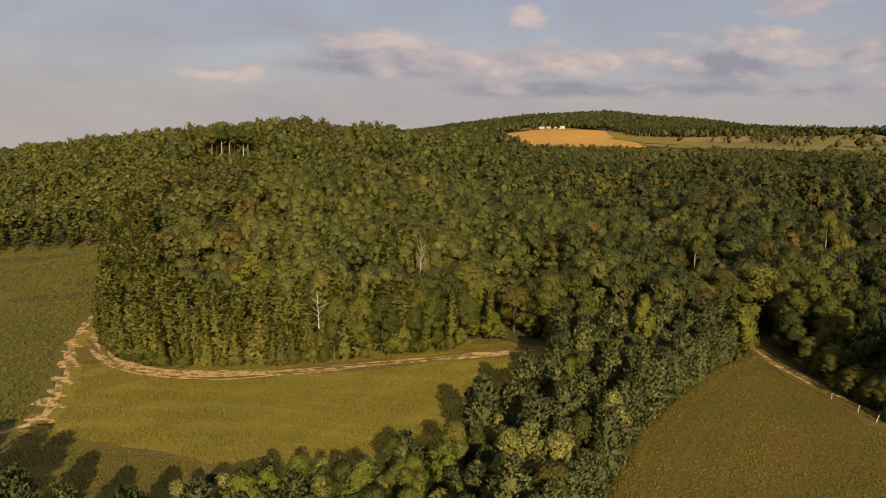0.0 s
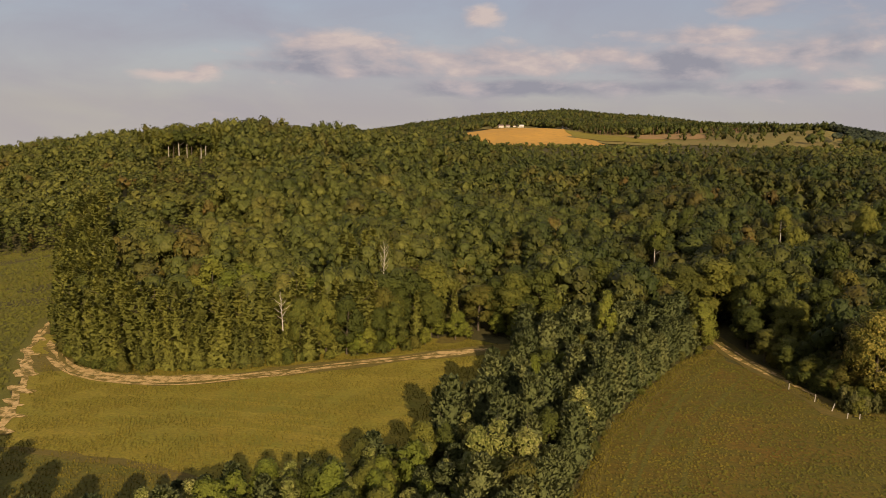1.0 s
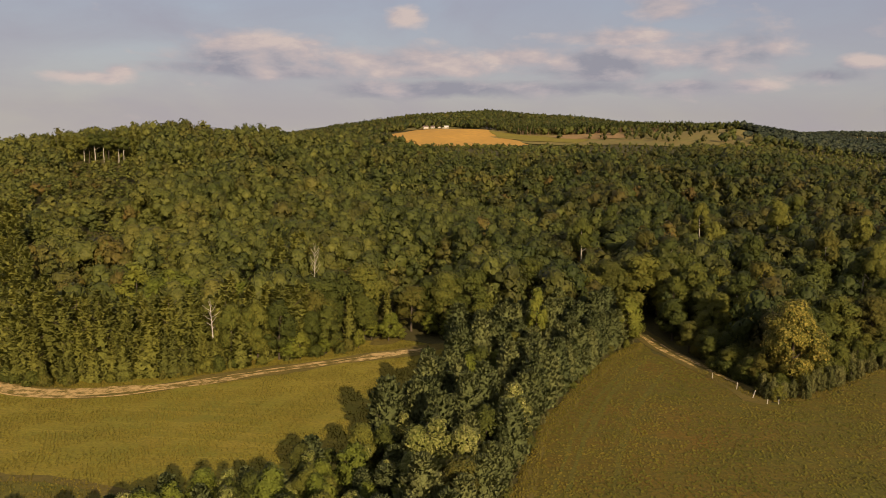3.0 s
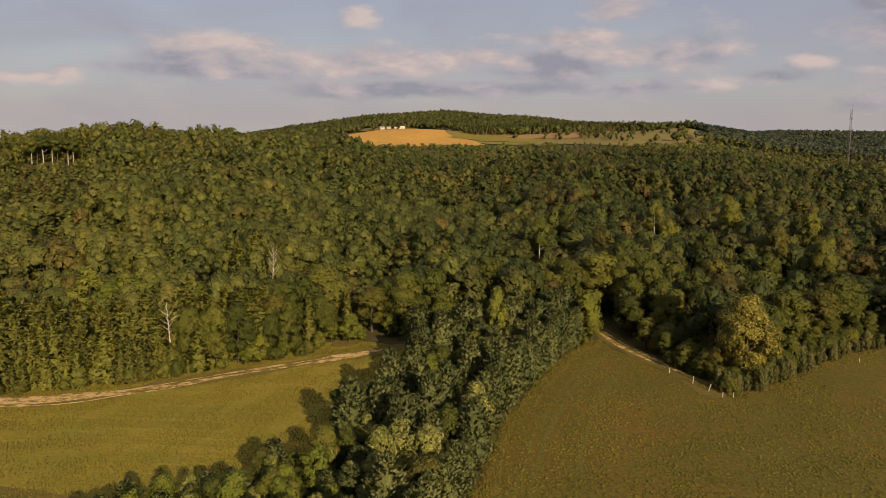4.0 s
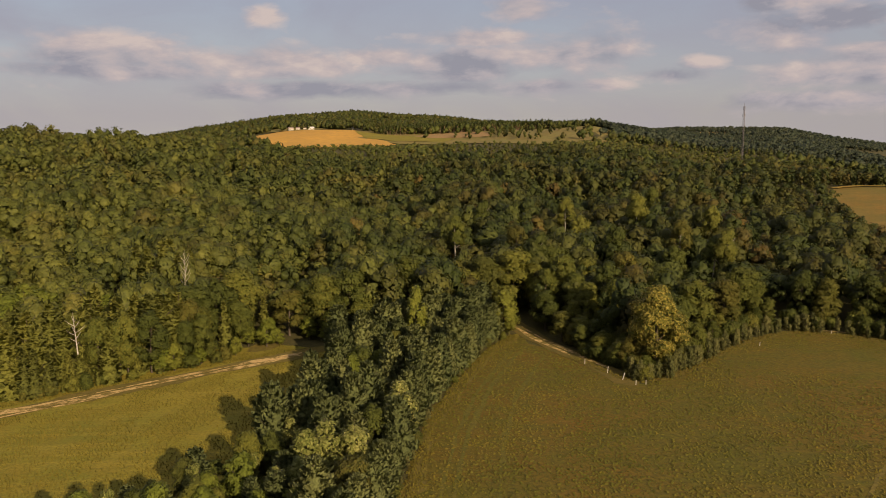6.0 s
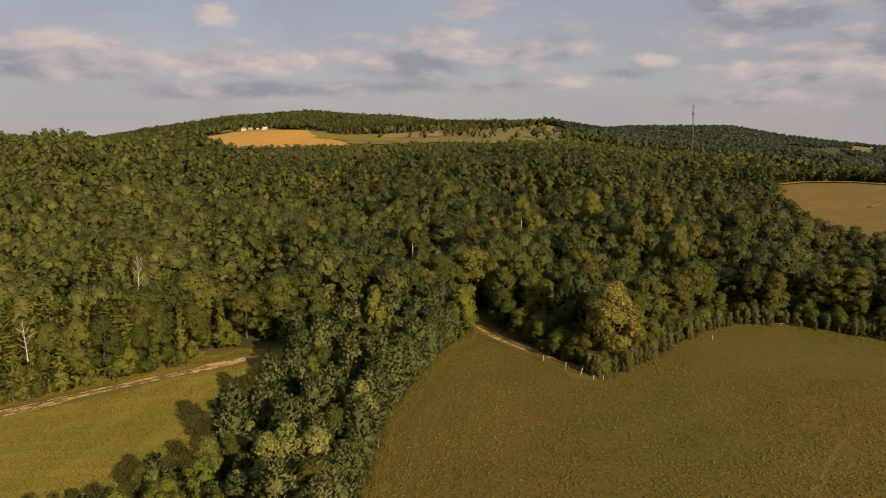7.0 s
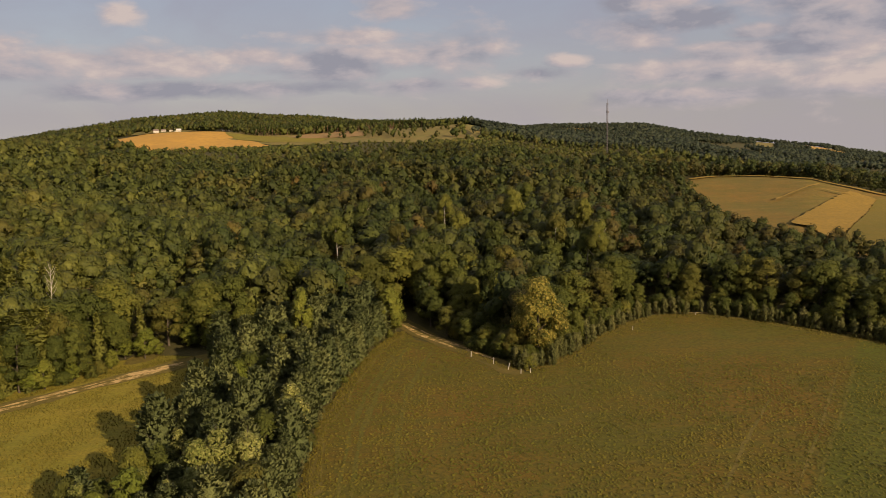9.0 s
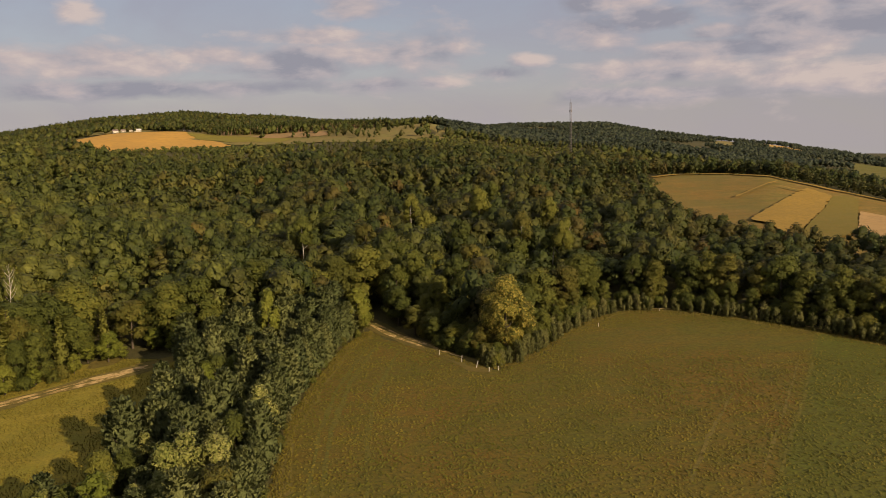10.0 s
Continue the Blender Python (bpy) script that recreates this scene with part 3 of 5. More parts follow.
sheet("earth_bank", ribbon_ring([(-27, 176), (-31, 172), (-33, 168)], 4.5, 16, 0.3), MAT_FRINGE, 0.15, 3, 0.2, "bare dry bank below the trees", "bank")

# ---- trees ----
def unit(v):
    return v / np.maximum(np.linalg.norm(v, axis=1, keepdims=True), 1e-9)


def leaf_faces(rng, centres, normals, size, corners=4):
    """Irregular leaf clumps that face along the normals."""
    count = len(centres)
    normals = unit(normals)
    side = unit(np.cross(normals, rng.normal(size=(count, 3))))
    up = np.cross(normals, side)
    s = size * rng.uniform(0.6, 1.4, (count, 1))
    shape = ((-1, -0.3), (0.15, -0.85), (1, 0.25), (-0.2, 0.85)) if corners == 4 else ((-1, -0.6), (1, -0.45), (0.1, 1.05))
    verts = np.empty((count, corners, 3))
    for k, (a, b) in enumerate(shape):
        wob = rng.uniform(0.7, 1.3, (count, 2))
        verts[:, k] = centres + 0.58 * s * (side * a * wob[:, :1] + up * b * wob[:, 1:]) + normals * s * rng.uniform(-0.15, 0.15, (count, 1))
    return verts.reshape(-1, 3), np.arange(count * corners).reshape(-1, corners)


def shoots(rng, centres, ways, length, width, outs=None):
    """Needle shoots: slim kites along the given ways, turned towards outs."""
    count = len(centres)
    ways = unit(ways)
    side = unit(np.cross(ways, rng.normal(size=(count, 3)) if outs is None else outs))
    n = length * rng.uniform(0.7, 1.3, (count, 1))
    w = width * rng.uniform(0.7, 1.3, (count, 1))
    verts = np.stack([centres - ways * n * 0.35, centres + side * w * 0.5, centres + ways * n * 0.65, centres - side * w * 0.5 + ways * n * 0.12], 1)
    return verts.reshape(-1, 3), np.arange(count * 4).reshape(-1, 4)


def lump(fine):
    """A rough ball: an octahedron, split once where fine."""
    verts = [(1, 0, 0), (-1, 0, 0), (0, 1, 0), (0, -1, 0), (0, 0, 1), (0, 0, -1)]
    faces = [(0, 2, 4), (2, 1, 4), (1, 3, 4), (3, 0, 4), (2, 0, 5), (1, 2, 5), (3, 1, 5), (0, 3, 5)]
    if fine:
        middle, split = {}, []
        for f in faces:
            m = []
            for a, b in zip(f, f[1:] + f[:1]):
                key = (min(a, b), max(a, b))
                if key not in middle:
                    middle[key] = len(verts)
                    verts.append(tuple((p + q) / math.sqrt(2) for p, q in zip(verts[a], verts[b])))
                m.append(middle[key])
            split += [(f[0], m[0], m[2]), (f[1], m[1], m[0]), (f[2], m[2], m[1]), tuple(m)]
        faces = split
    return np.array(verts, float), np.array(faces)


def broad_crown(rng, height, width, clumps, size, base=0.2, lobes=14, corners=3, flat=0.85, crest=0.4, stray=0.14, lift=0.45, core=0.80, foot=0.14, fine=True):
    """A round crown of leafy lumps, each with a shell of leaf clumps."""
    ch = height * (1 - base)
    centres, radii = [], []
    for k in range(lobes):
        u = (k + 0.5) / lobes
        zz = height * base + ch * (foot + (0.82 - foot) * u)
        ring = width * 0.5 * math.sin(math.pi * min(0.97, 0.25 + 0.68 * u)) * 0.66
        a = k * 2.4 + rng.uniform(-0.5, 0.5)
        r = ring * rng.uniform(0.55, 1.3)
        centres.append((r * math.cos(a), r * math.sin(a), zz + rng.normal(0, 0.02) * height))
        radii.append(width * rng.uniform(0.12, 0.33) * (11 / lobes) ** 0.42)
    centres, radii = np.array(centres), np.array(radii)
    # leaves sit on the outside of the lumps alone
    tries = clumps * 3
    pick = rng.choice(lobes, tries, p=radii ** 2 / (radii ** 2).sum())
    d = rng.normal(size=(tries, 3))
    d[:, 2] += crest
    d = unit(d)
    grow = np.where(rng.uniform(size=(tries, 1)) < stray, rng.uniform(1.05, 1.30, (tries, 1)), rng.uniform(0.86, 1.06, (tries, 1)))
    squash = np.array([1, 1, flat])
    pos = centres[pick] + d * radii[pick][:, None] * grow * squash
    free = np.ones(tries, bool)
    for k in range(lobes):
        free &= (np.linalg.norm((pos - centres[k]) / squash, axis=1) > 0.84 * radii[k]) | (pick == k)
    keep = np.flatnonzero(free)[:clumps]
    pos, d, clumps = pos[keep], d[keep], len(keep)
    nor = d + rng.normal(0, 0.26, (clumps, 3)) + np.array([0, 0, lift])
    verts, faces = leaf_faces(rng, pos, nor, size, corners)
    heart = np.array([0, 0, height * (base + 0.45 * (1 - base))])
    out = unit(0.55 * d + 0.75 * unit((pos - heart) / np.array([width, width, ch])) + rng.normal(0, 0.20, pos.shape))
    out = np.repeat(out, corners, axis=0)
    ico, tri = lump(fine)
    for k in range(lobes if core else 0):
        ball = ico * rng.uniform(0.80, 1.16, (len(ico), 1))
        p = centres[k] + ball * radii[k] * core * np.array([1, 1, flat])
        faces = np.concatenate([faces, tri + len(verts)])
        verts = np.concatenate([verts, p])
        out = np.concatenate([out, unit(0.6 * ico + 0.7 * unit((p - heart) / np.array([width, width, ch])) + rng.normal(0, 0.28, ico.shape))])
    return verts, faces, out


def pine_crown(rng, height, width, whorls, per, tufts, length, thick, base=0.08, rise=0.8, droop=0.0, power=0.75):
    """Whorls of branches that carry needle shoots."""
    pos, way = [], []
    for k in range(whorls):
        u = (k + rng.uniform(0, 0.5)) / whorls
        z0 = height * (base + (1 - base) * u * 0.97)
        reach = width * 0.5 * max(0.06, (1 - u) ** power) * min(1.0, 0.62 + 2.2 * u)
        turn = rng.uniform(0, 6.28)
        for b in range(per):
            a = turn + 6.283 * b / per + rng.normal(0, 0.15)
            r = reach * rng.uniform(0.72, 1.12)
            s = rng.uniform(0.25, 1.0, tufts) ** 0.7
            out = np.stack([np.full(tufts, math.cos(a)), np.full(tufts, math.sin(a)), np.zeros(tufts)], 1)
            p = out * (r * s)[:, None] + rng.normal(0, 0.13, (tufts, 3)) * (0.5 + r * 0.22)
            p[:, 2] += z0 + r * s * (0.22 - droop) + 0.10 * r * s * s
            pos.append(p)
            way.append(out * (1 - 0.3 * rise) + np.array([0, 0, rise]) + rng.normal(0, 0.28, (tufts, 3)))
    pos.append(np.stack([rng.normal(0, 0.12, 8), rng.normal(0, 0.12, 8), height * rng.uniform(0.9, 0.99, 8)], 1))
    way.append(np.array([0, 0, 1.0]) + rng.normal(0, 0.15, (8, 3)))
    pos, way = np.concatenate(pos), np.concatenate(way)
    out = pos * np.array([1, 1, 0]) / (width * 0.5)
    out = unit(out + np.array([0, 0, 0.45]) + rng.normal(0, 0.22, pos.shape))
    verts, faces = shoots(rng, pos, way, length, thick, out + rng.normal(0, 0.35, pos.shape))
    out = np.repeat(out, 4, axis=0)
    # the dense inner body, in tiers that overhang one another
    sides, levels = 9, 2 * max(5, whorls // 3)
    rows_, outs_ = [], []
    for k in range(levels + 1):
        u = k / levels
        rim = k % 2 == 0
        reach = width * 0.5 * (1 - u) ** power * min(1.0, 0.62 + 2.2 * u) * (0.80 if rim else 0.46)
        for b in range(sides):
            a = 6.283 * (b + 0.25 * (k % 4)) / sides
            w = reach * rng.uniform(0.66, 1.2)
            rows_.append((w * math.cos(a), w * math.sin(a), height * (base + (0.95 - base) * u) + (rng.normal(0, 0.014) - (0.012 if rim else 0)) * height))
            outs_.append((math.cos(a) + rng.normal(0, 0.3), math.sin(a) + rng.normal(0, 0.3), (0.75 if rim else -0.15) + rng.normal(0, 0.25)))
    ring = np.array([(k * sides + b, k * sides + (b + 1) % sides, (k + 1) * sides + (b + 1) % sides, (k + 1) * sides + b) for k in range(levels) for b in range(sides)])
    faces = np.concatenate([faces, ring + len(verts)])
    return np.concatenate([verts, np.array(rows_)]), faces, np.concatenate([out, unit(np.array(outs_))])


def tube(verts, faces, path, radii, sides=6):
    """Adds a tapered limb along a path."""
    path = np.asarray(path, float)
    start = len(verts)
    for k, (p, r) in enumerate(zip(path, radii)):
        way = path[min(k + 1, len(path) - 1)] - path[max(k - 1, 0)]
        way = way / np.linalg.norm(way)
        side = np.cross(way, (0.31, 0.95, 0.05))
        side /= np.linalg.norm(side)
        up = np.cross(side, way)
        for s in range(sides):
            a = 2 * math.pi * s / sides
            verts.append(tuple(p + r * (side * math.cos(a) + up * math.sin(a))))
    for k in range(len(path) - 1):
        for s in range(sides):
            a, b = start + k * sides + s, start + k * sides + (s + 1) % sides
            faces.append((a, b, b + sides, a + sides))


def trunk_mesh(rng, height, radius, mat, limbs=5, low=0.35, reach=0.22, bend=0.02):
    """A tapered, slightly crooked trunk with rising limbs."""
    verts, faces = [], []
    drift = rng.normal(0, bend, 2) * height
    def spine(u):
        return np.array([drift[0] * u * u + 0.01 * height * math.sin(5 * u), drift[1] * u * u, height * u])
    us = [-0.02, 0.04, 0.2, 0.4, 0.6, 0.8, 1.0]
    tube(verts, faces, [spine(u) for u in us], [radius * f for f in (1.5, 1.1, 0.95, 0.8, 0.6, 0.4, 0.12)], 7)
    for k in range(limbs):
        u = low + (0.9 - low) * (k + rng.uniform(0, 0.8)) / limbs
        a = 2.4 * k + rng.uniform(-0.5, 0.5)
        n = height * reach * rng.uniform(0.6, 1.1) * (1.2 - 0.6 * u)
        p = spine(u)
        out = np.array([math.cos(a), math.sin(a), 0])
        tube(verts, faces, [p, p + out * n * 0.5 + np.array([0, 0, n * 0.3]), p + out * n + np.array([0, 0, n * 0.8])], [radius * 0.45 * (1 - 0.5 * u), radius * 0.28, radius * 0.08], 5)
    return mesh_from("trunk", verts, faces, mat, smooth=True)


class Kind:
    """A kind of tree: a few models that are planted again and again."""

    def __init__(self, name, label, group, models, category="tree"):
        self.models, self.count = [], 0
        for crown, trunk, leaf in models:
            root = new(name)
            new("trunk", trunk).parent = root
            if crown is not None:
                new("crown", mesh_from("crown", crown[0], crown[1], leaf, smooth=crown[2] is not None, outward=crown[2])).parent = root
            self.models.append(tagged(root, label, category, group))

    def plant(self, x, y, size=1.0, wide=1.0, turn=0.0, sink=0.0, label=""):
        n = self.count
        self.count += 1
        m = pose(x, y, float(ground_z(x, y)) - sink, 0, 0, turn) @ Matrix.Diagonal((size * wide, size * wide, size, 1))
        if n < len(self.models):
            ob = self.models[n]
            ob.matrix_basis = m
        else:
            ob = copy_thing(self.models[n % len(self.models)], pose(0, 0, 0))
            ob.matrix_basis = m
        return tagged(ob, label) if label else ob


rng = np.random.default_rng(11)
def bole(h, r, mat=None, **kw):
    return trunk_mesh(rng, h, r, mat or MAT_BARK, **kw)


pines = Kind("pine_tree", "bushy dark green young pine in the tree strip", "trees of the strip",
             [(pine_crown(rng, 11, 6.6, 17, 10, 15, 0.66, 0.42, 0.04, 0.9, 0.02, 0.48), bole(10.5, 0.15, limbs=3), MAT_PINE) for k in range(4)])
conifers = Kind("conifer_tree", "tall dark green conifer at the wood's edge", "conifers of the wood's edge",
                [(pine_crown(rng, 15, 4.5 + 0.3 * k, 20, 8, 6, 0.95, 0.74, 0.0, 0.45, 0.20, 0.72), bole(14.3, 0.18, limbs=3), MAT_CONIFER) for k in range(4)])
broads = Kind("broadleaf_tree", "dense green broadleaf tree at the wood's edge", "broadleaf trees of the wood's edge",
              [(broad_crown(rng, 15, 9.0, 4300, 0.40, 0.06, 24, 3, stray=0.35, flat=0.65, core=0.66), bole(12, 0.24), MAT_BROAD) for k in range(5)])
dark_broads = Kind("broadleaf_tree", "dark green broadleaf tree beside the mown field", "dark trees of the wood's edge",
                   [(broad_crown(rng, 15, 8.0, 4300, 0.38, 0.04, 28, 3, stray=0.4, flat=0.6, core=0.66), bole(12, 0.24), MAT_DARK_LEAF) for k in range(4)])
brights = Kind("broadleaf_tree", "bright yellow-green broadleaf tree", "bright trees among the woods",
               [(broad_crown(rng, 11, 6.4, 3000, 0.34, 0.04, 26, 3, stray=0.4, flat=0.7, core=0.68), bole(9, 0.17), MAT_BRIGHT) for k in range(3)])
aspens = Kind("aspen_tree", "silvery grey-green aspen with shimmering leaves", "trees of the strip",
              [(broad_crown(rng, 11, 4.6, 2600, 0.29, 0.0, 28, 3, flat=0.9, stray=0.5, core=0.55, foot=0.05), bole(10, 0.13), MAT_ASPEN) for k in range(3)])
saplings = Kind("sapling", "slender pale green sapling at the wood's edge", "saplings along the woods",
                [(broad_crown(rng, 4.0, 1.7, 520, 0.21, 0.0, 13, 3, flat=1.0, stray=0.5, core=0.6, foot=0.05), bole(3.4, 0.05, limbs=2), MAT_SAPLING) for k in range(4)], "sapling")
bushes = Kind("bush", "rounded green bush at the wood's edge", "bushes along the woods",
              [(broad_crown(rng, 4.0, 4.2, 1250, 0.32, 0.0, 16, 3, stray=0.45, foot=0.06, core=0.64), bole(2.6, 0.08, limbs=3), MAT_BROAD) for k in range(3)], "bush")
yellow = Kind("broadleaf_tree", "large yellowing broadleaf tree at the field's corner", "",
              [(broad_crown(rng, 19, 12.0, 11000, 0.38, 0.02, 40, 3, stray=0.45, flat=0.7, core=0.66), bole(16, 0.32), MAT_YELLOW)])
spire = Kind("poplar_tree", "narrow pale yellow-green young poplar among the pines", "trees of the strip",
             [(broad_crown(rng, 12, 3.4, 1500, 0.30, 0.1, 20, 3, flat=1.5, stray=0.35), bole(11, 0.12), MAT_BRIGHT)])
birches = Kind("birch_tree", "tall birch with a bare pale trunk", "birches of the woods",
               [(broad_crown(rng, 17, 6.5, 1800, 0.36, 0.50, 14, 3), bole(15, 0.19 + 0.03 * k, (MAT_PALE_BARK, MAT_BARK, MAT_PALE_BARK)[k], low=0.5), MAT_BROAD) for k in range(3)])
snags = Kind("dead_tree", "bare dead pale grey tree without leaves", "",
             [(None, bole(15.5, 0.19, MAT_PALE_BARK, limbs=12, low=0.55, reach=0.14, bend=0.03), None),
              (None, bole(21, 0.26, MAT_PALE_BARK, limbs=16, low=0.55, reach=0.2, bend=0.03), None)])


def along(line, step, inset, side, jitter=0.8):
    """Spots along a line, set back from it."""
    out, carry = [], step * 0.5
    for (ax, ay), (bx, by) in zip(line, line[1:]):
        n = math.hypot(bx - ax, by - ay)
        ux, uy = (bx - ax) / n, (by - ay) / n
        while carry < n:
            out.append((ax + ux * carry - side * uy * inset + rng.normal(0, jitter), ay + uy * carry + side * ux * inset + rng.normal(0, jitter)))
            carry += step
        carry -= n
    return out


def bare(x, y):
    return inside(np.array([x]), np.array([y]), RIGHT_FIELD)[0] or inside(np.array([x]), np.array([y]), HAY_FIELD)[0]


def r(a, b):
    return float(rng.uniform(a, b))


def scatter(rng, ring, spacing):
    xs, ys = [p[0] for p in ring], [p[1] for p in ring]
    gx, gy = np.meshgrid(np.arange(min(xs), max(xs), spacing), np.arange(min(ys), max(ys), spacing * 0.87))
    gx = gx + (np.arange(gx.shape[0])[:, None] % 2) * spacing / 2
    gx, gy = gx.ravel() + rng.normal(0, spacing * 0.22, gx.size), gy.ravel() + rng.normal(0, spacing * 0.22, gx.size)
    ok = inside(gx, gy, ring)
    return np.stack([gx[ok], gy[ok]], 1)


# the wall of conifers round the meadow
WALL = HAY_EDGE[3:13]
for row, (inset, low, high, step) in enumerate(((0.8, 0.35, 0.70, 2.35), (3.0, 0.65, 0.95, 2.75), (6.0, 0.85, 1.08, 4.2), (9.0, 0.9, 1.12, 5.8), (12.4, 0.9, 1.15, 7.0))):
    for x, y in along(WALL, step, inset, -1, 0.8):
        if bare(x, y):
            continue
        if row > 1 and rng.uniform() < 0.10:
            broads.plant(x, y, r(0.9, 1.1), r(0.7, 0.85), r(0, 360))
        elif x > -58 and rng.uniform() < 0.30:
            broads.plant(x, y, r(0.7, 1.0), r(0.65, 0.85), r(0, 360))
        else:
            tiny = 0.42 if row < 3 and math.hypot(x + 60.2, y - 144.6) < 4.0 else 1.0
            conifers.plant(x, y, r(low, high) * tiny, r(1.1, 1.5), r(0, 360))
for head, dist, size in ((-24.1, 184, 1.42), (-26.2, 182, 1.35), (-25.2, 190, 1.5), (-22.1, 180, 1.3), (-27.4, 196, 1.4), (-20.4, 186, 1.2)):
    (x, y), = polar((head, dist))
    brights.plant(x, y, size, 1.15, r(0, 360), label="tall bright yellow-green tree behind the conifers")
for head, dist, size in ((-17.6, 205, 1.2), (-16.6, 208, 1.25), (-15.6, 202, 1.1), (-17.0, 199, 1.0), (-16.1, 214, 1.2), (-14.8, 209, 1.05), (-18.3, 211, 1.1)):
    (x, y), = polar((head, dist))
    conifers.plant(x, y, size, 1.15, r(0, 360), label="very dark tall conifer on the hillside")
# low growth where the meadow meets the wood
for x, y in along(HAY_EDGE[1:11], 2.8, -0.4, -1, 0.4):
    if x > -48 and rng.uniform() < 0.6:
        brights.plant(x, y + 1, r(0.3, 0.62), r(1.0, 1.4), r(0, 360), label="low bright green growth at the meadow's edge")
    elif rng.uniform() < 0.7:
        bushes.plant(x, y + 0.5, r(0.4, 0.8), r(0.9, 1.3), r(0, 360))
for x, y in along(HAY_EDGE[1:4], 4.6, 5.5, -1):
    (conifers if rng.uniform() < 0.5 else broads).plant(x, y, r(0.7, 0.95), r(0.9, 1.1), r(0, 360))
for x, y in along(HAY_EDGE[1:4], 5.5, 11, -1):
    broads.plant(x, y, r(0.95, 1.2), r(0.9, 1.1), r(0, 360))
for x, y, s in ((6, 168, 1.1), (10, 173, 1.05), (0, 171, 1.0), (-5, 165, 1.0), (-8, 157, 1.05), (12, 166, 1.1), (16, 175, 1.15), (-3, 177, 0.9), (8, 180, 1.1), (19, 182, 1.1), (-9, 165, 0.85)):
    pines.plant(x, y, s, r(0.95, 1.15), r(0, 360))
for x, y, s in ((-21, 178, 0.45), (-26, 181, 0.7), (-17, 176, 0.38), (-15, 180, 0.6), (-22, 184, 0.8), (-30, 177, 0.5), (-34, 173, 0.45), (-9, 182, 0.6)):
    (broads if s > 0.55 else brights).plant(x, y, s * 1.15, r(1.0, 1.3), r(0, 360))
for x, y in ((-12, 184), (-6, 190), (2, 196), (-18, 181), (10, 193), (16, 192), (22, 199), (14, 200)):
    broads.plant(x, y, r(0.95, 1.2), 1.0, r(0, 360))

# the strip between the fields
special = [(-9.7, 94.5), (-6.2, 95.5), (-12.2, 94), (-0.8, 112), (3.0, 164), (23.5, 177), (-38, 75), (-27, 82), (-19.5, 91)]
for x, y in along([(-104, 38), (-60, 53), (-40, 64), (-24, 78), (-12, 98), (-6, 120), (0, 142), (7, 160), (14, 172)], 4.9, 0, 1, 0.2):
    for off in (-15, -10, -5, 0, 5, 10, 15):
        px, py = x + off + r(-1.2, 1.2), y - 0.35 * off + r(-1.2, 1.2)
        if not inside(np.array([px]), np.array([py]), STRIP)[0] or min(math.hypot(px - a, py - b) for a, b in special) < 4.0:
            continue
        if math.hypot(px, py) < 60 or px < -44 or line_dist(np.array([px]), np.array([py]), STRIP_EDGE)[0] < 1.6:
            continue
        if px < -14 and py < 101:
            continue
        pick = rng.uniform()
        if pick < 0.76:
            pines.plant(px, py, r(0.75, 1.12), r(0.85, 1.15), r(0, 360))
        elif pick < 0.86:
            broads.plant(px, py, r(0.5, 0.72), r(0.8, 1.0), r(0, 360), label="dull green broadleaf tree among the pines")
        elif pick < 0.93:
            aspens.plant(px, py, r(0.6, 0.9), 1.0, r(0, 360))
        else:
            brights.plant(px, py, r(0.6, 0.85), r(0.8, 1.0), r(0, 360))
for x, y in along(STRIP_EDGE[3:], 2.2, 0.3, 1, 0.4):
    if rng.uniform() < 0.8:
        (saplings if rng.uniform() < 0.55 else bushes).plant(x, y, r(0.3, 0.6), r(0.9, 1.3), r(0, 360), label="low green shrub at the foot of the pines")
for x, y in along(STRIP_INNER[1:], 5.0, 1.0, -1, 0.6):
    if y > 103:
        pines.plant(x, y, r(0.8, 1.1), r(0.9, 1.15), r(0, 360))
for x, y in along(STRIP_EDGE[3:], 3.2, 1.7, 1, 0.4):
    if min(math.hypot(x - a, y - b) for a, b in special) > 2.5:
        pines.plant(x, y, r(0.55, 1.0), r(0.9, 1.15), r(0, 360))
young = [(-46, 79), (-36, 86), (-28, 94), (-20, 102), (-12, 98), (-9, 86), (-9, 66), (-26, 52), (-52, 62)]
for x, y in scatter(np.random.default_rng(19), young, 3.4):
    if min(math.hypot(x - a, y - b) for a, b in special) < 2.6 or math.hypot(x, y) < 58:
        continue
    pick = rng.uniform()
    if pick < 0.35:
        broads.plant(x, y, r(0.46, 0.64), r(0.7, 0.9), r(0, 360), label="dull green young broadleaf tree among the pines")
    elif pick < 0.55:
        brights.plant(x, y, r(0.65, 0.85), r(0.8, 1.0), r(0, 360), label="bright green young tree at the end of the strip")
    elif pick < 0.72:
        aspens.plant(x, y, r(0.6, 0.8), 1.05, r(0, 360))
    else:
        pines.plant(x, y, r(0.55, 0.75), r(1.0, 1.2), r(0, 360))
for x, y, s in ((-59, 65.5, 1.0), (-52, 64.5, 0.93), (-46.5, 66.5, 0.92), (-77, 67, 1.18), (-71.5, 69, 1.12), (-66.5, 68, 1.1), (-83, 66, 1.1), (-41, 70.5, 0.9), (-74, 62, 1.0)):
    pines.plant(x, y, s, 1.1, r(0, 360))
for n, (x, y) in enumerate(special):
    if n < 4:
        aspens.plant(x, y, (1.15, 1.1, 1.05, 1.1)[n], 1.05, 70 * n)
    elif n == 4:
        spire.plant(x, y, 1.32, 1.1)
    elif n == 5:
        brights.plant(x, y, 1.15, 1.05, 30)
    else:
        brights.plant(x, y, r(0.85, 1.0), 1.0, r(0, 360))

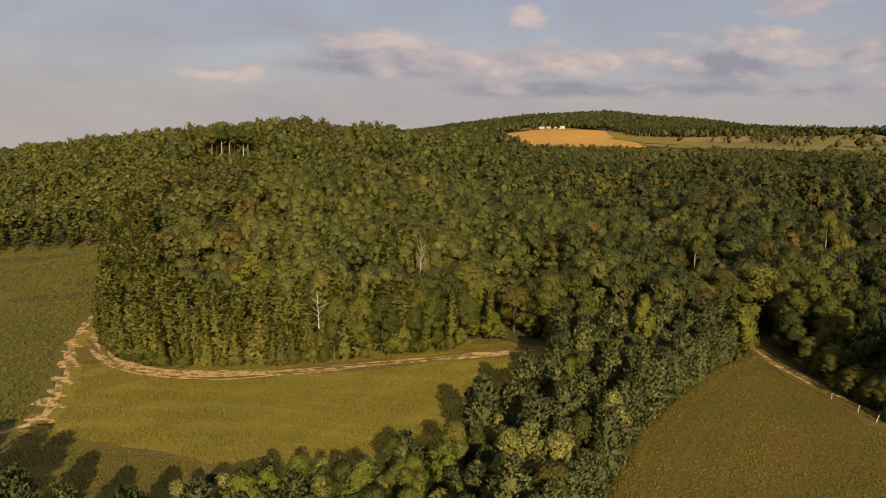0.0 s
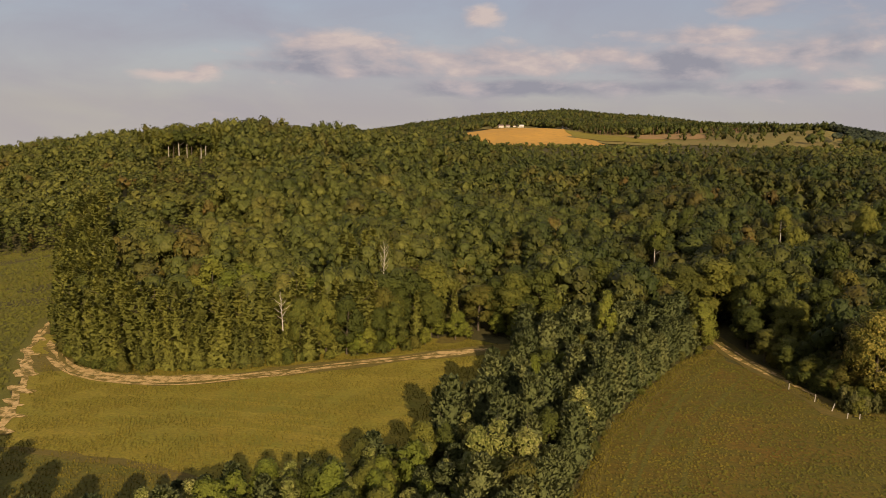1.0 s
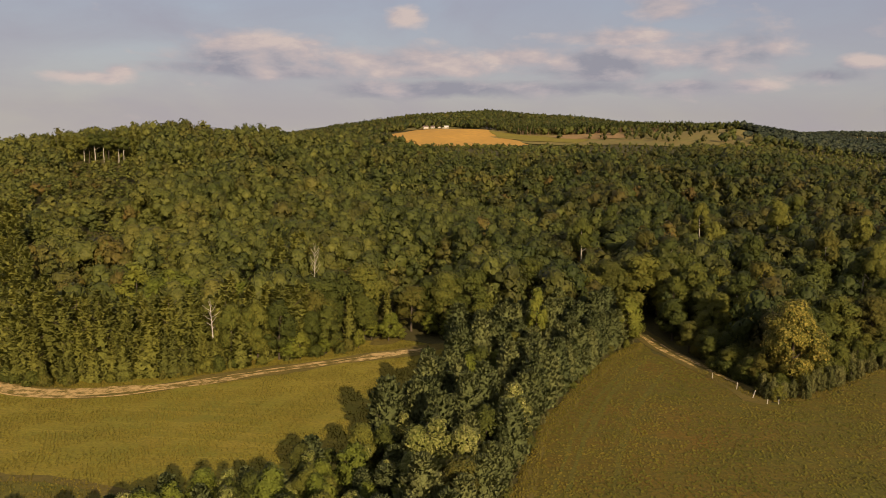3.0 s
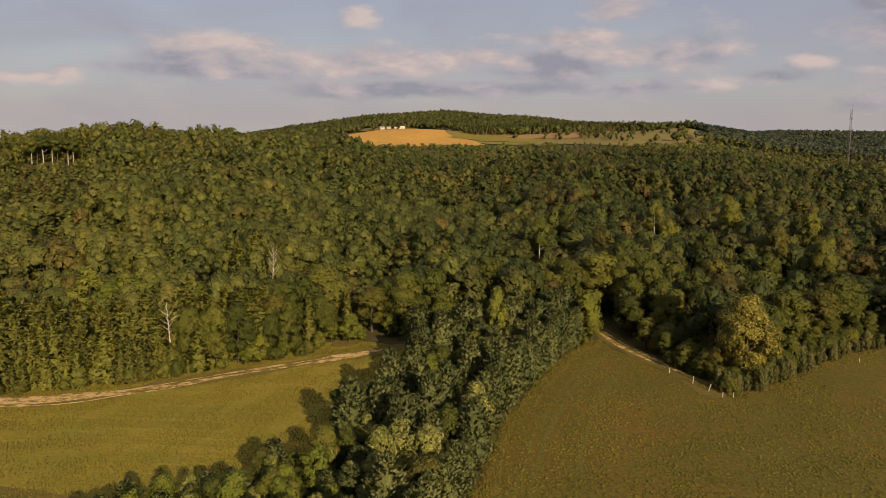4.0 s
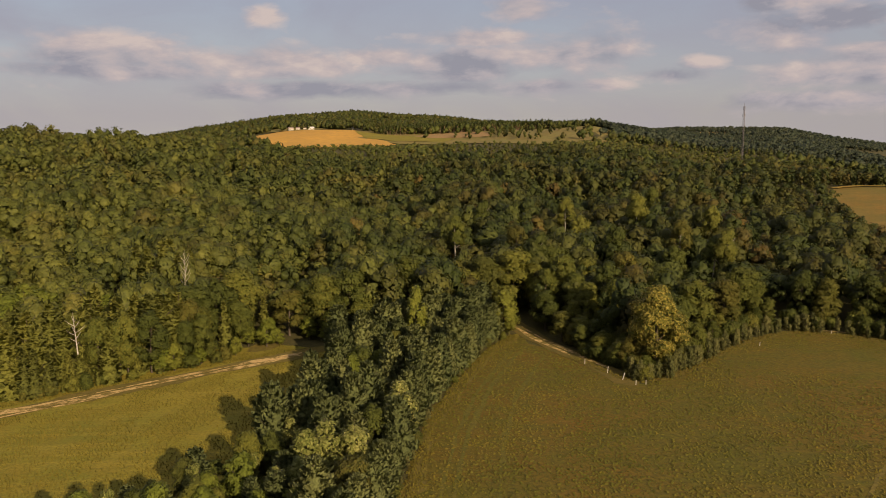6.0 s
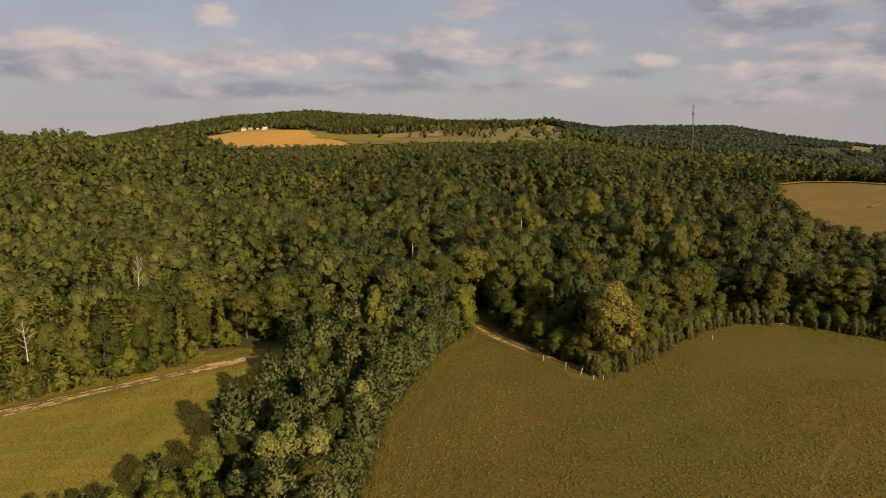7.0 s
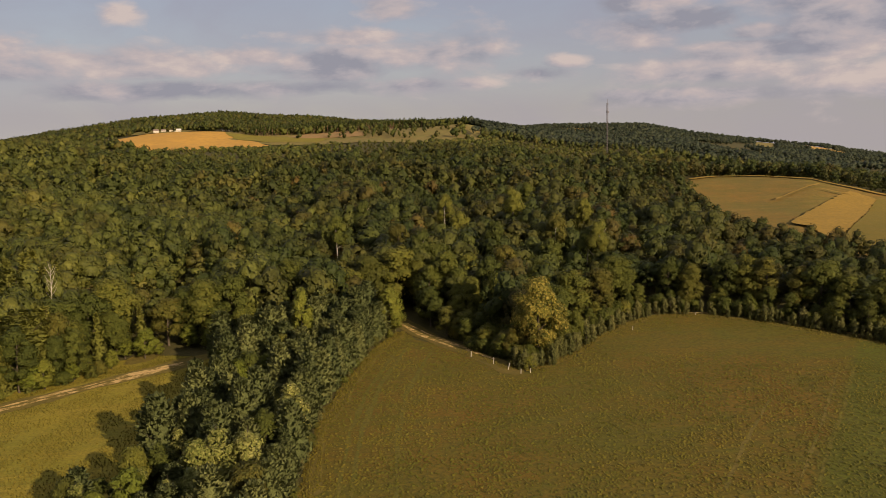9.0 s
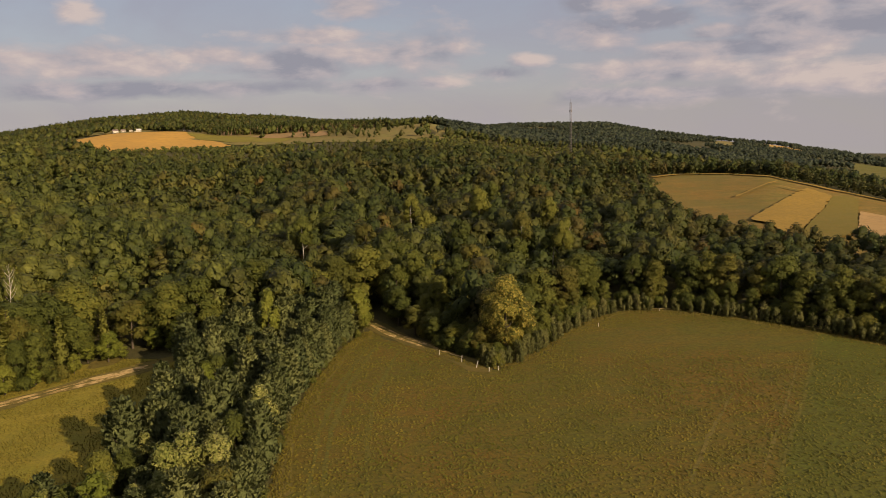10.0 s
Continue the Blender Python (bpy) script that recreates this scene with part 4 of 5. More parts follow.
# the woods beyond the mown field
yellow.plant(50.0, 149, 1.0, 0.95)
broads.plant(29, 199, 1.27, 1.1, 80, label="tall spreading green tree behind the dirt road")
broads.plant(41, 202, 1.2, 1.0, 10, label="tall spreading green tree behind the dirt road")
for x, y, s, w in ((36, 172, 0.55, 1.25), (39, 166, 0.5, 1.2), (42, 158, 0.45, 1.2), (45, 151, 0.36, 1.2), (47, 146, 0.30, 1.2), (34, 181, 0.75, 1.1), (40, 177, 0.6, 1.0)):
    broads.plant(x, y, s, w, r(0, 360), label="rounded dark green tree beside the dirt road")
for x, y, s in ((48.5, 181, 1.0), (40, 190, 1.02), (60, 176, 0.95), (70, 196, 1.0), (56, 192, 1.0), (84, 205, 1.0)):
    birches.plant(x, y, s, 1.0, r(0, 360))
for h, d in ((4, 232), (8.5, 224), (10, 205), (13, 238), (15.5, 214), (17, 256), (20, 226), (22, 248), (6, 262), (12, 272), (18, 285), (23, 219)):
    (x, y), = polar((h, d))
    birches.plant(x, y, r(1.12, 1.25), 0.85, r(0, 360), label="tall thin birch rising from the wooded slope")
for row, inset in enumerate((4.5, 9.5)):
    for x, y in along(WOOD_EDGE[3:13], 5.2, inset, 1):
        if bare(x, y) or math.hypot(x - 52, y - 148.5) < 7:
            continue
        size = (r(0.35, 0.62), r(0.8, 1.15))[row]
        (dark_broads if x > 62 and rng.uniform() < 0.8 else broads).plant(x, y, size, r(0.85, 1.1), r(0, 360))
for x, y in along(WOOD_EDGE[2:13], 3.0, 4.4, 1, 0.7):
    if not bare(x, y):
        bushes.plant(x, y, r(0.7, 1.3), r(0.8, 1.1), r(0, 360))
for inset, step in ((0.9, 1.5), (2.4, 1.9)):
    for x, y in along(WOOD_EDGE[2:13], step, inset, 1, 0.45):
        if not bare(x, y):
            saplings.plant(x, y, r(0.4, 1.3), r(0.7, 1.05), r(0, 360))
for x, y in along(WOOD_EDGE[1:3], 2.4, 3.6, 1, 0.5):
    bushes.plant(x, y, r(0.5, 0.9), 1.0, r(0, 360))
for x, y, s in ((38.5, 163, 0.45), (41, 157, 0.42), (43.5, 152, 0.4), (46, 156, 0.45), (44, 163, 0.38), (48, 151, 0.42), (50, 158, 0.45), (40, 170, 0.5), (47, 168, 0.3)):
    broads.plant(x, y, s, r(1.1, 1.3), r(0, 360), label="rounded dark green tree beside the dirt road")
for x, y in scatter(np.random.default_rng(23), [(37, 178), (46, 170), (62, 171), (68, 200), (33, 207)], 6.0):
    broads.plant(x, y, r(0.7, 1.02), r(0.75, 1.0), r(0, 360), label="tall green tree of the wood behind the dirt road")
thicket = [(37, 171), (40, 161), (44, 151), (50, 147), (57, 154), (60, 172), (54, 186), (43, 188)]
for x, y in scatter(np.random.default_rng(17), thicket, 3.3):
    if math.hypot(x - 52, y - 148.5) > 4 and line_dist(np.array([x]), np.array([y]), ROAD)[0] > 3.0:
        if rng.uniform() < 0.4:
            dark_broads.plant(x, y, r(0.4, 0.6), r(0.8, 1.1), r(0, 360), label="young dark green tree in the thicket by the road")
        else:
            bushes.plant(x, y, r(0.8, 1.4), r(0.8, 1.1), r(0, 360))
for x, y, s in ((-61.6, 145.4, 0.46), (-59.9, 146.0, 0.42), (-60.7, 144.6, 0.36)):
    conifers.plant(x, y, s, 1.5, r(0, 360))
snags.plant(-60.9, 147.8, 0.90, 1.1, 40, label="slender dead white tree before the conifers")
snags.plant(-51, 187, 0.90, 0.5, 200, label="old dead tree with bare pale limbs")


def joined_wood(name, label, spots, heights, kinds, tones, drys, make, mat, seed, spread=1.0):
    """Many trees as one mass of leaf clumps."""
    rng = np.random.default_rng(seed)
    variants = [[make(rng, kind) for k in range(8)] for kind in (0, 1)]
    z = ground_z(spots[:, 0], spots[:, 1])
    vs, ts, ds, ns, fs, total = [], [], [], [], [], 0
    for (x, y), g, h, kind, tone, dry in zip(spots, z, heights, kinds, tones, drys):
        v, f, o = variants[kind][rng.integers(0, 8)]
        a = rng.uniform(0, 2 * math.pi)
        w = (h * 0.45 + 4.0) * rng.uniform(0.82, 1.22) * spread
        c, s = math.cos(a) * w, math.sin(a) * w
        vs.append(np.stack([v[:, 0] * c - v[:, 1] * s + x, v[:, 0] * s + v[:, 1] * c + y, v[:, 2] * h + g - 0.3], 1))
        ns.append(np.stack([o[:, 0] * math.cos(a) - o[:, 1] * math.sin(a), o[:, 0] * math.sin(a) + o[:, 1] * math.cos(a), o[:, 2]], 1))
        fs.append(f + total)
        total += len(v)
        ts.append(np.full(len(v), tone))
        ds.append(np.full(len(v), dry))
    verts = np.concatenate(vs)
    faces = np.concatenate(fs)
    ob = new(name, mesh_from(name, verts, faces, mat, np.concatenate(ts), np.concatenate(ds), True, np.concatenate(ns)))
    return tagged(ob, label, "forest", kind="stuff")


def soft_noise(x, y, scale, seed):
    g = np.random.default_rng(seed)
    total = 0
    for k in range(5):
        a, p = g.uniform(0, 6.28), g.uniform(0, 6.28)
        f = g.uniform(0.6, 1.6) / scale
        total = total + np.sin((x * math.cos(a) + y * math.sin(a)) * f * 6.28 + p)
    return np.clip(0.5 + total / 6, 0, 1)


def build_hill_woods():
    g = np.random.default_rng(21)
    spots = np.concatenate([scatter(g, arc_field(-50, 50, 140, 330, 40), 6.1), scatter(g, arc_field(-50, 50, 330, 590, 40), 6.8)])
    flank = scatter(g, arc_field(-50, -23, 215, 590, 30), 4.8)
    def on_flank(p):
        return np.degrees(np.arctan2(p[:, 0], p[:, 1])) + 4 * (soft_noise(p[:, 0], p[:, 1], 70, 12) - 0.5) + (np.hypot(p[:, 0], p[:, 1]) - 350) * 0.02 < -27
    far_out = np.hypot(spots[:, 0], spots[:, 1]) > 232
    spots = np.concatenate([spots[~(on_flank(spots) & far_out)], flank[on_flank(flank) & (np.hypot(flank[:, 0], flank[:, 1]) > 232)]])
    x, y = spots[:, 0], spots[:, 1]
    head, dist = np.degrees(np.arctan2(x, y)), np.hypot(x, y)
    gone = inside(x, y, RIGHT_FIELD) | inside(x, y, HAY_FIELD) | inside(x, y, SLOPE_FIELD) | inside(x, y, STRIP)
    gone |= (line_dist(x, y, HAY_EDGE[1:11]) < 13.5) | (line_dist(x, y, HAY_EDGE[10:14]) < 2.5) | ((line_dist(x, y, WOOD_EDGE[2:13]) < 12.5) & (y > 0))
    gone |= line_dist(x, y, ROAD) < 5
    gone |= (y < 182) & (x > -20) & (x < 45)
    spots, head, dist = spots[~gone], head[~gone], dist[~gone]
    x, y = spots[:, 0], spots[:, 1]
    n = len(spots)
    heights = g.uniform(10.5, 16.5, n) + 5 * (soft_noise(x, y, 60, 1) - 0.5)
    small = on_flank(spots) & (dist > 230)
    heights[small] = g.uniform(6.5, 10.5, small.sum()) + np.clip((dist[small] - 380) / 50, 0, 4)
    scrub = (head > -31.5) & (head < -27.0) & (dist > 340) & (dist < 444)
    heights[scrub] = g.uniform(5, 8, scrub.sum())
    gap = (head > -31.5) & (head < -27.0) & (dist >= 444) & (dist < 460)
    heights[gap] = 4
    low = (head > 25.5) & (head < 33) & (dist > 290) & (dist < 465)
    heights[low] = g.uniform(6, 8.5, low.sum())
    heights[(head > 31) & (dist < 300)] = g.uniform(7.5, 11.5, ((head > 31) & (dist < 300)).sum())
    heights[(head > 29) & (dist > 440)] = g.uniform(8, 12, ((head > 29) & (dist > 440)).sum())
    patch = soft_noise(x, y, 75, 2)
    tones = np.clip(0.30 + 0.30 * (patch - 0.5) + g.normal(0, 0.17, n), 0, 1)
    # species tone by heading, and the right slopes' shade put into the leaf colour
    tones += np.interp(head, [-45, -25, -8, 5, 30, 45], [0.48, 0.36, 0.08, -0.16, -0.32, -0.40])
    pale = g.uniform(size=n) < 0.035
    tones[pale] += 0.25
    drys = np.clip(g.normal(0.0, 0.15, n) + 0.30 * (soft_noise(x, y, 90, 3) - 0.5) + np.interp(head, [-10, 6, 25], [0, 0.10, 0.14]), 0, 0.8)
    drys[g.uniform(size=n) < 0.012] = 0.8
    brown = (head > -34) & (head < -28.5) & (dist > 185) & (dist < 225) & (g.uniform(size=n) < 0.6)
    drys[brown] = 0.6
    spot = np.hypot(head - 9.5, (dist - 262) / 5) < 1.4
    drys[spot] = 0.95
    tones[spot] = 0.9
    kinds = ((g.uniform(size=n) < np.where(small, 0.5, 0.14)) | ((soft_noise(x, y, 50, 4) > 0.72) & (g.uniform(size=n) < 0.6))).astype(int)
    kinds[(head > 26) & (dist > 462) & (dist < 500)] = 1
    kinds[(line_dist(x, y, HAY_EDGE[9:14]) < 18)] = 1
    tones = np.clip(tones - 0.12 * kinds, 0, 0.86)
    near = dist < 330

    def near_model(q, kind):
        if kind == 0:
            return broad_crown(q, 1.0, 0.80, 430, 0.050, 0.30, 12, core=0.74, flat=0.62, crest=0.5, stray=0.10, lift=0.45)
        return broad_crown(q, 1.0, 0.46, 330, 0.048, 0.04, 14, flat=0.5, foot=0.08, crest=0.5, stray=0.15, lift=0.45)

    def far_model(q, kind):
        if kind == 0:
            return broad_crown(q, 1.0, 0.84, 85, 0.100, 0.30, 7, fine=False, flat=0.62, crest=0.6, stray=0.08, lift=0.5)
        return broad_crown(q, 1.0, 0.48, 75, 0.090, 0.03, 9, fine=False, flat=0.6, crest=0.5, stray=0.10, lift=0.5)

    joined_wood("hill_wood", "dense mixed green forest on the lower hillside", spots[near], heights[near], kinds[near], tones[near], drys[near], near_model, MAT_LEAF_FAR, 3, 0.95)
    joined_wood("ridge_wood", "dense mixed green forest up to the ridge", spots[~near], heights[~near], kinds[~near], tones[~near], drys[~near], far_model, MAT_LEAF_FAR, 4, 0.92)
    for h, d in ((-30.4, 456), (-30.1, 459), (-29.75, 457), (-29.2, 460), (-28.9, 456), (-28.3, 459), (-28.0, 455)):
        (px, py), = polar((h, d))
        birches.plant(px, py, r(0.8, 0.95), 1.3, r(0, 360), label="tall tree with a bare trunk on the hill")
    for k in range(26):
        (px, py), = polar((-32.2 + 0.43 * (k % 13), 466 + 5 * (k // 13)))
        conifers.plant(px, py, r(0.8, 1.0), 1.25, r(0, 360), label="dark conifer standing behind bare trunks")


build_hill_woods()


def build_far_woods():
    g = np.random.default_rng(31)
    parts_ = [scatter(g, polar((-18, 1330), (-10.5, 1270), (-9, 1310), (-3.5, 1300), (-1, 1230), (1.2, 1258), (5, 1262), (7, 1318), (9, 1388), (13, 1348), (17, 1245), (18, 1900), (-18, 1900)), 9.5),
              scatter(g, polar((-20, 880), (18, 880), (17, 1045), (5, 1035), (0, 1040), (-8, 1040), (-12, 1050), (-19, 1000)), 12),
              scatter(g, polar((-19, 1000), (-10, 1050), (-7, 1040), (0, 1040), (5, 1030), (5, 1070), (0, 1085), (-4, 1066), (-8, 1070), (-11, 1240), (-19, 1340)), 10),
              scatter(g, polar((6, 1230), (9, 1120), (9.6, 1125), (8, 1260), (14, 1200), (14.5, 1230), (8, 1290)), 19),
              scatter(g, polar((-8.3, 1303), (-5.2, 1296), (-5.2, 1304), (-8.3, 1312)), 9),
              scatter(g, polar((1, 1215), (4, 1150), (9, 1100), (15, 1080), (16, 1220), (12, 1320), (9, 1350), (6, 1250)), 36),
              scatter(g, arc_field(15, 50, 600, 1500, 20), 13),
              scatter(g, arc_field(13, 50, 1500, 2750, 20), 17)]
    spots = np.concatenate(parts_)
    x, y = spots[:, 0], spots[:, 1]
    head, dist = np.degrees(np.arctan2(x, y)), np.hypot(x, y)
    open_land = (soft_noise(x, y, 420, 6) > 0.60) & (head > 30) & (dist > 650)
    for ring in [polar(*f[2]) for f in FAR_FIELDS]:
        open_land |= inside(x, y, ring)
    open_land |= inside(x, y, polar((-9.3, 1325), (-8.9, 1300), (-5.0, 1296), (-5.0, 1380), (-6.2, 1370), (-6.8, 1395), (-8.2, 1390))) & (g.uniform(size=len(x)) < 0.86)
    spots, dist, head = spots[~open_land], dist[~open_land], head[~open_land]
    n = len(spots)
    heights = g.uniform(10, 15, n)
    heights[dist < 1110] = g.uniform(5, 8, (dist < 1110).sum())
    tones = np.clip(0.26 + 0.3 * (soft_noise(spots[:, 0], spots[:, 1], 130, 7) - 0.5) + g.normal(0, 0.14, n), 0, 1)
    tones[dist < 1110] += 0.2
    kinds = (soft_noise(spots[:, 0], spots[:, 1], 200, 8) > 0.45).astype(int)
    drys = np.clip(g.normal(0.1, 0.15, n), 0, 1)
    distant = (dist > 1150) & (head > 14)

    def model(q, kind):
        return broad_crown(q, 1.0, 0.80 if kind == 0 else 0.52, 14, 0.20, 0.15, 3, 3, crest=0.8, lift=0.6, core=1.0, fine=False)

    def bare_model(q, kind):
        return broad_crown(q, 1.0, 0.42, 30, 0.16, 0.46, 6, 3, crest=0.5, lift=0.4, core=0)

    joined_wood("far_wood", "distant dark forest on the far hill", spots[~distant], heights[~distant], kinds[~distant], tones[~distant], drys[~distant], model, MAT_LEAF_FAR, 9)
    joined_wood("distant_wood", "forest on the most distant hills, haze put into its bluish leaf colour", spots[distant], heights[distant], kinds[distant], tones[distant], drys[distant] * 0.3, model, MAT_LEAF_HAZED, 10, 1.35)
    # the pine stand with bare reddish trunks above the clearing
    stand = scatter(g, polar((-1.0, 1238), (1.2, 1262), (5, 1266), (7.2, 1312), (9, 1390), (11, 1372), (11, 1384), (9, 1402), (7.0, 1326), (5, 1280), (1.2, 1276), (-1.0, 1252)), 5.5)
    tall = g.uniform(16, 20, len(stand))
    joined_wood("pine_stand", "tall dark pines in a stand on the far hill", stand, tall, np.zeros(len(stand), int), g.uniform(0.0, 0.3, len(stand)), np.zeros(len(stand)), bare_model, MAT_LEAF_FAR, 12, 0.8)
    v, f = [], []
    for (px, py), h, z in zip(stand, tall, ground_z(stand[:, 0], stand[:, 1])):
        tube(v, f, [(px, py, z - 0.5), (px, py, z + h * 0.7)], [0.30, 0.22], 4)
    tagged(new("pine_trunks", mesh_from("pine_trunks", v, f, MAT_RED_BARK)), "bare reddish trunks of the far pines", "tree trunks", kind="stuff")


build_far_woods()

# ---- far buildings ----
def part(name, bm, mat, parent, label=""):
    me = bpy.data.meshes.new(name)
    bm.to_mesh(me)
    bm.free()
    me.materials.append(mat)
    ob = new(name, me)
    ob.parent = parent
    return tagged(ob, label) if label else ob


def box_bm(x0, y0, z0, x1, y1, z1):
    bm = bmesh.new()
    bmesh.ops.create_cube(bm, size=1)
    for v in bm.verts:
        v.co = Vector((x0 + (v.co.x + 0.5) * (x1 - x0), y0 + (v.co.y + 0.5) * (y1 - y0), z0 + (v.co.z + 0.5) * (z1 - z0)))
    return bm


def house(label, w, d, h, roof_mat, category="house", windows=4):
    """A gabled house with eaves, a chimney, windows and a door."""
    root = new(category.replace(" ", "_"))
    bm = box_bm(-w / 2, -d / 2, -1.5, w / 2, d / 2, h)
    top = bmesh.ops.extrude_face_region(bm, geom=[f for f in bm.faces if f.normal.z > 0.9])
    for v in [g for g in top["geom"] if isinstance(g, bmesh.types.BMVert)]:
        v.co.z += d * 0.34
        v.co.y *= 0.02
    part("wall", bm, MAT_WALL, root)
    bm = bmesh.new()
    e, rise = 0.5, d * 0.34
    for s in (-1, 1):
        low = h - e * rise / (d / 2)
        pts = [(-w / 2 - e, s * (d / 2 + e), low), (w / 2 + e, s * (d / 2 + e), low), (w / 2 + e, 0, h + rise), (-w / 2 - e, 0, h + rise)]
        a = [bm.verts.new(p) for p in pts]
        b = [bm.verts.new((p[0], p[1], p[2] + 0.25)) for p in pts]
        bm.faces.new(a)
        bm.faces.new(b[::-1])
        for k in range(4):
            bm.faces.new((a[k], b[k], b[(k + 1) % 4], a[(k + 1) % 4]))
    bmesh.ops.recalc_face_normals(bm, faces=bm.faces[:])
    roof = part("roof", bm, roof_mat, root)
    part("chimney", box_bm(w * 0.2, -0.4, h + rise * 0.6, w * 0.2 + 0.8, 0.4, h + rise + 1.0), MAT_ROOF, roof)
    for k in range(windows):
        cx = -w / 2 + w * (k + 0.5) / windows
        if k == windows // 2:
            part("door", box_bm(cx - 0.5, -d / 2 - 0.08, 0.1, cx + 0.5, -d / 2 + 0.02, 2.2), MAT_ROOF, root)
        else:
            part("window", box_bm(cx - 0.6, -d / 2 - 0.06, 1.0, cx + 0.6, -d / 2 + 0.02, 2.3), MAT_PANE, root)
    return tagged(root, label, category, "farm buildings")


HOUSES = [house("white farmhouse with a dark gabled roof on the far hill", 12, 8, 5, MAT_ROOF),
          house("white outbuilding with a pale metal roof on the far hill", 15, 8, 3.6, MAT_ROOF_PALE),
          house("small white house with a dark roof among the trees", 9, 7, 4, MAT_ROOF, windows=3)]
FARM = [(-7.5, 1305, 0, 10), (-7.0, 1318, 2, -15), (-6.55, 1322, 0, 20), (-6.1, 1312, 1, 5), (-6.0, 1335, 2, 30), (-3.1, 1305, 2, 0), (-2.8, 1308, 2, 15),
        (-10.4, 1260, 2, 12), (18.3, 1750, 0, 0), (19.2, 1760, 1, 10), (33.2, 760, 1, 25), (34.4, 770, 1, 25), (36.8, 1700, 1, 10), (11.0, 1420, 2, 0), (38.5, 620, 2, -20)]
for k, (h, d, kind, turn) in enumerate(FARM):
    (px, py), = polar((h, d))
    m = pose(px, py, float(ground_z(px, py)) + 1.2, 0, 0, turn - h) @ Matrix.Diagonal((0.66, 0.66, 0.66, 1))
    if [f[2] for f in FARM[:k]].count(kind) == 0:
        HOUSES[kind].matrix_basis = m
    else:
        copy_thing(HOUSES[kind], m)


def build_mast():
    (px, py), = polar((23.85, 800))
    g = float(ground_z(px, py))
    tall = EYE_HEIGHT + 800 * math.tan(radians(2.2)) - g
    root = new("radio_mast")
    root.matrix_basis = pose(px, py, g)
    corners = [(0.9 * math.cos(a), 0.9 * math.sin(a)) for a in (0.3, 2.39, 4.49)]
    for cx, cy in corners:
        v, f = [], []
        tube(v, f, [(cx, cy, -1), (cx, cy, tall * 0.5), (cx, cy, tall * 0.94)], [0.13, 0.13, 0.13], 5)
        new("leg", mesh_from("leg", v, f, MAT_STEEL)).parent = root
    v, f = [], []
    count = int(tall / 2.2)
    for k in range(count):
        for s in range(3):
            a, b = corners[s], corners[(s + 1) % 3]
            z0, z1 = tall * 0.93 * k / count, tall * 0.93 * (k + 1) / count
            tube(v, f, [(*a, z0), (*b, z1)], [0.06, 0.06], 3)
            tube(v, f, [(*a, z1), (*b, z1)], [0.05, 0.05], 3)
    new("bracing", mesh_from("bracing", v, f, MAT_STEEL)).parent = root
    v, f = [], []
    tube(v, f, [(0, 0, tall * 0.92), (0, 0, tall)], [0.14, 0.07], 6)
    new("antenna", mesh_from("antenna", v, f, MAT_STEEL)).parent = root
    for k in range(3):
        part("panel_antenna", box_bm(corners[k][0] * 1.3 - 0.2, corners[k][1] * 1.3 - 0.2, tall * 0.80, corners[k][0] * 1.3 + 0.2, corners[k][1] * 1.3 + 0.2, tall * 0.83), MAT_STEEL, root)
    tagged(root, "tall grey steel lattice mast behind the ridge", "mast")


build_mast()

# ---- fence stakes ----
def stake(x, y, lean, turn, tall):
    v, f = [], []
    tube(v, f, [(0, 0, -0.3), (0, 0, tall * 0.5), (0, 0, tall * 0.97), (0, 0, tall)], [0.085, 0.08, 0.075, 0.03], 7)
    ob = new("fence_post", mesh_from("fence_post", v, f, MAT_POST))
    ob.matrix_basis = pose(x, y, 0.05, 0, lean, turn)
    tagged(ob, "weathered pale wooden fence post at the field's edge", "fence post", "posts of the field fence")


for x, y, lean, turn, tall in ((40.0, 147.3, 4, 0, 1.5), (41.7, 142.8, 16, 10, 1.5), (43.3, 139.6, 3, 0, 1.0), (45.3, 139.9, 0, 0, 0.9), (78.2, 164.0, 2, 0, 1.1),
                               (98.0, 171.0, 14, 20, 1.6), (113.5, 162.0, 3, 0, 1.0), (119.5, 154.0, 0, 0, 1.0), (124.5, 146.5, 4, 0, 1.0), (37.0, 153.6, 2, 0, 1.2)):
    stake(x, y, lean, turn, tall)

# ---- grass ----
def grass(name, label, spots, tall, wide, tones, mat, seed, upright=0.8):
    g = np.random.default_rng(seed)
    n = len(spots)
    z = ground_z(spots[:, 0], spots[:, 1]) + 0.04
    way = np.stack([g.normal(0, 1 - upright + 0.15, n), g.normal(0, 1 - upright + 0.15, n), np.full(n, 1.0)], 1)
    pos = np.stack([spots[:, 0], spots[:, 1], z + tall * 0.35], 1)
    if upright < 0.5:
        v, f = leaf_faces(g, pos, np.array([0.2, -0.5, 1.0]) + g.normal(0, 0.35, (n, 3)), wide)
    else:
        v, f = shoots(g, pos, way, tall, wide)
    t = np.clip(np.repeat(tones + g.normal(0, 0.1, n), 4), 0, 1)
    ob = new(name, mesh_from(name, v, f, mat, t, t * 0))
    tagged(ob, label, "grass", kind="stuff")


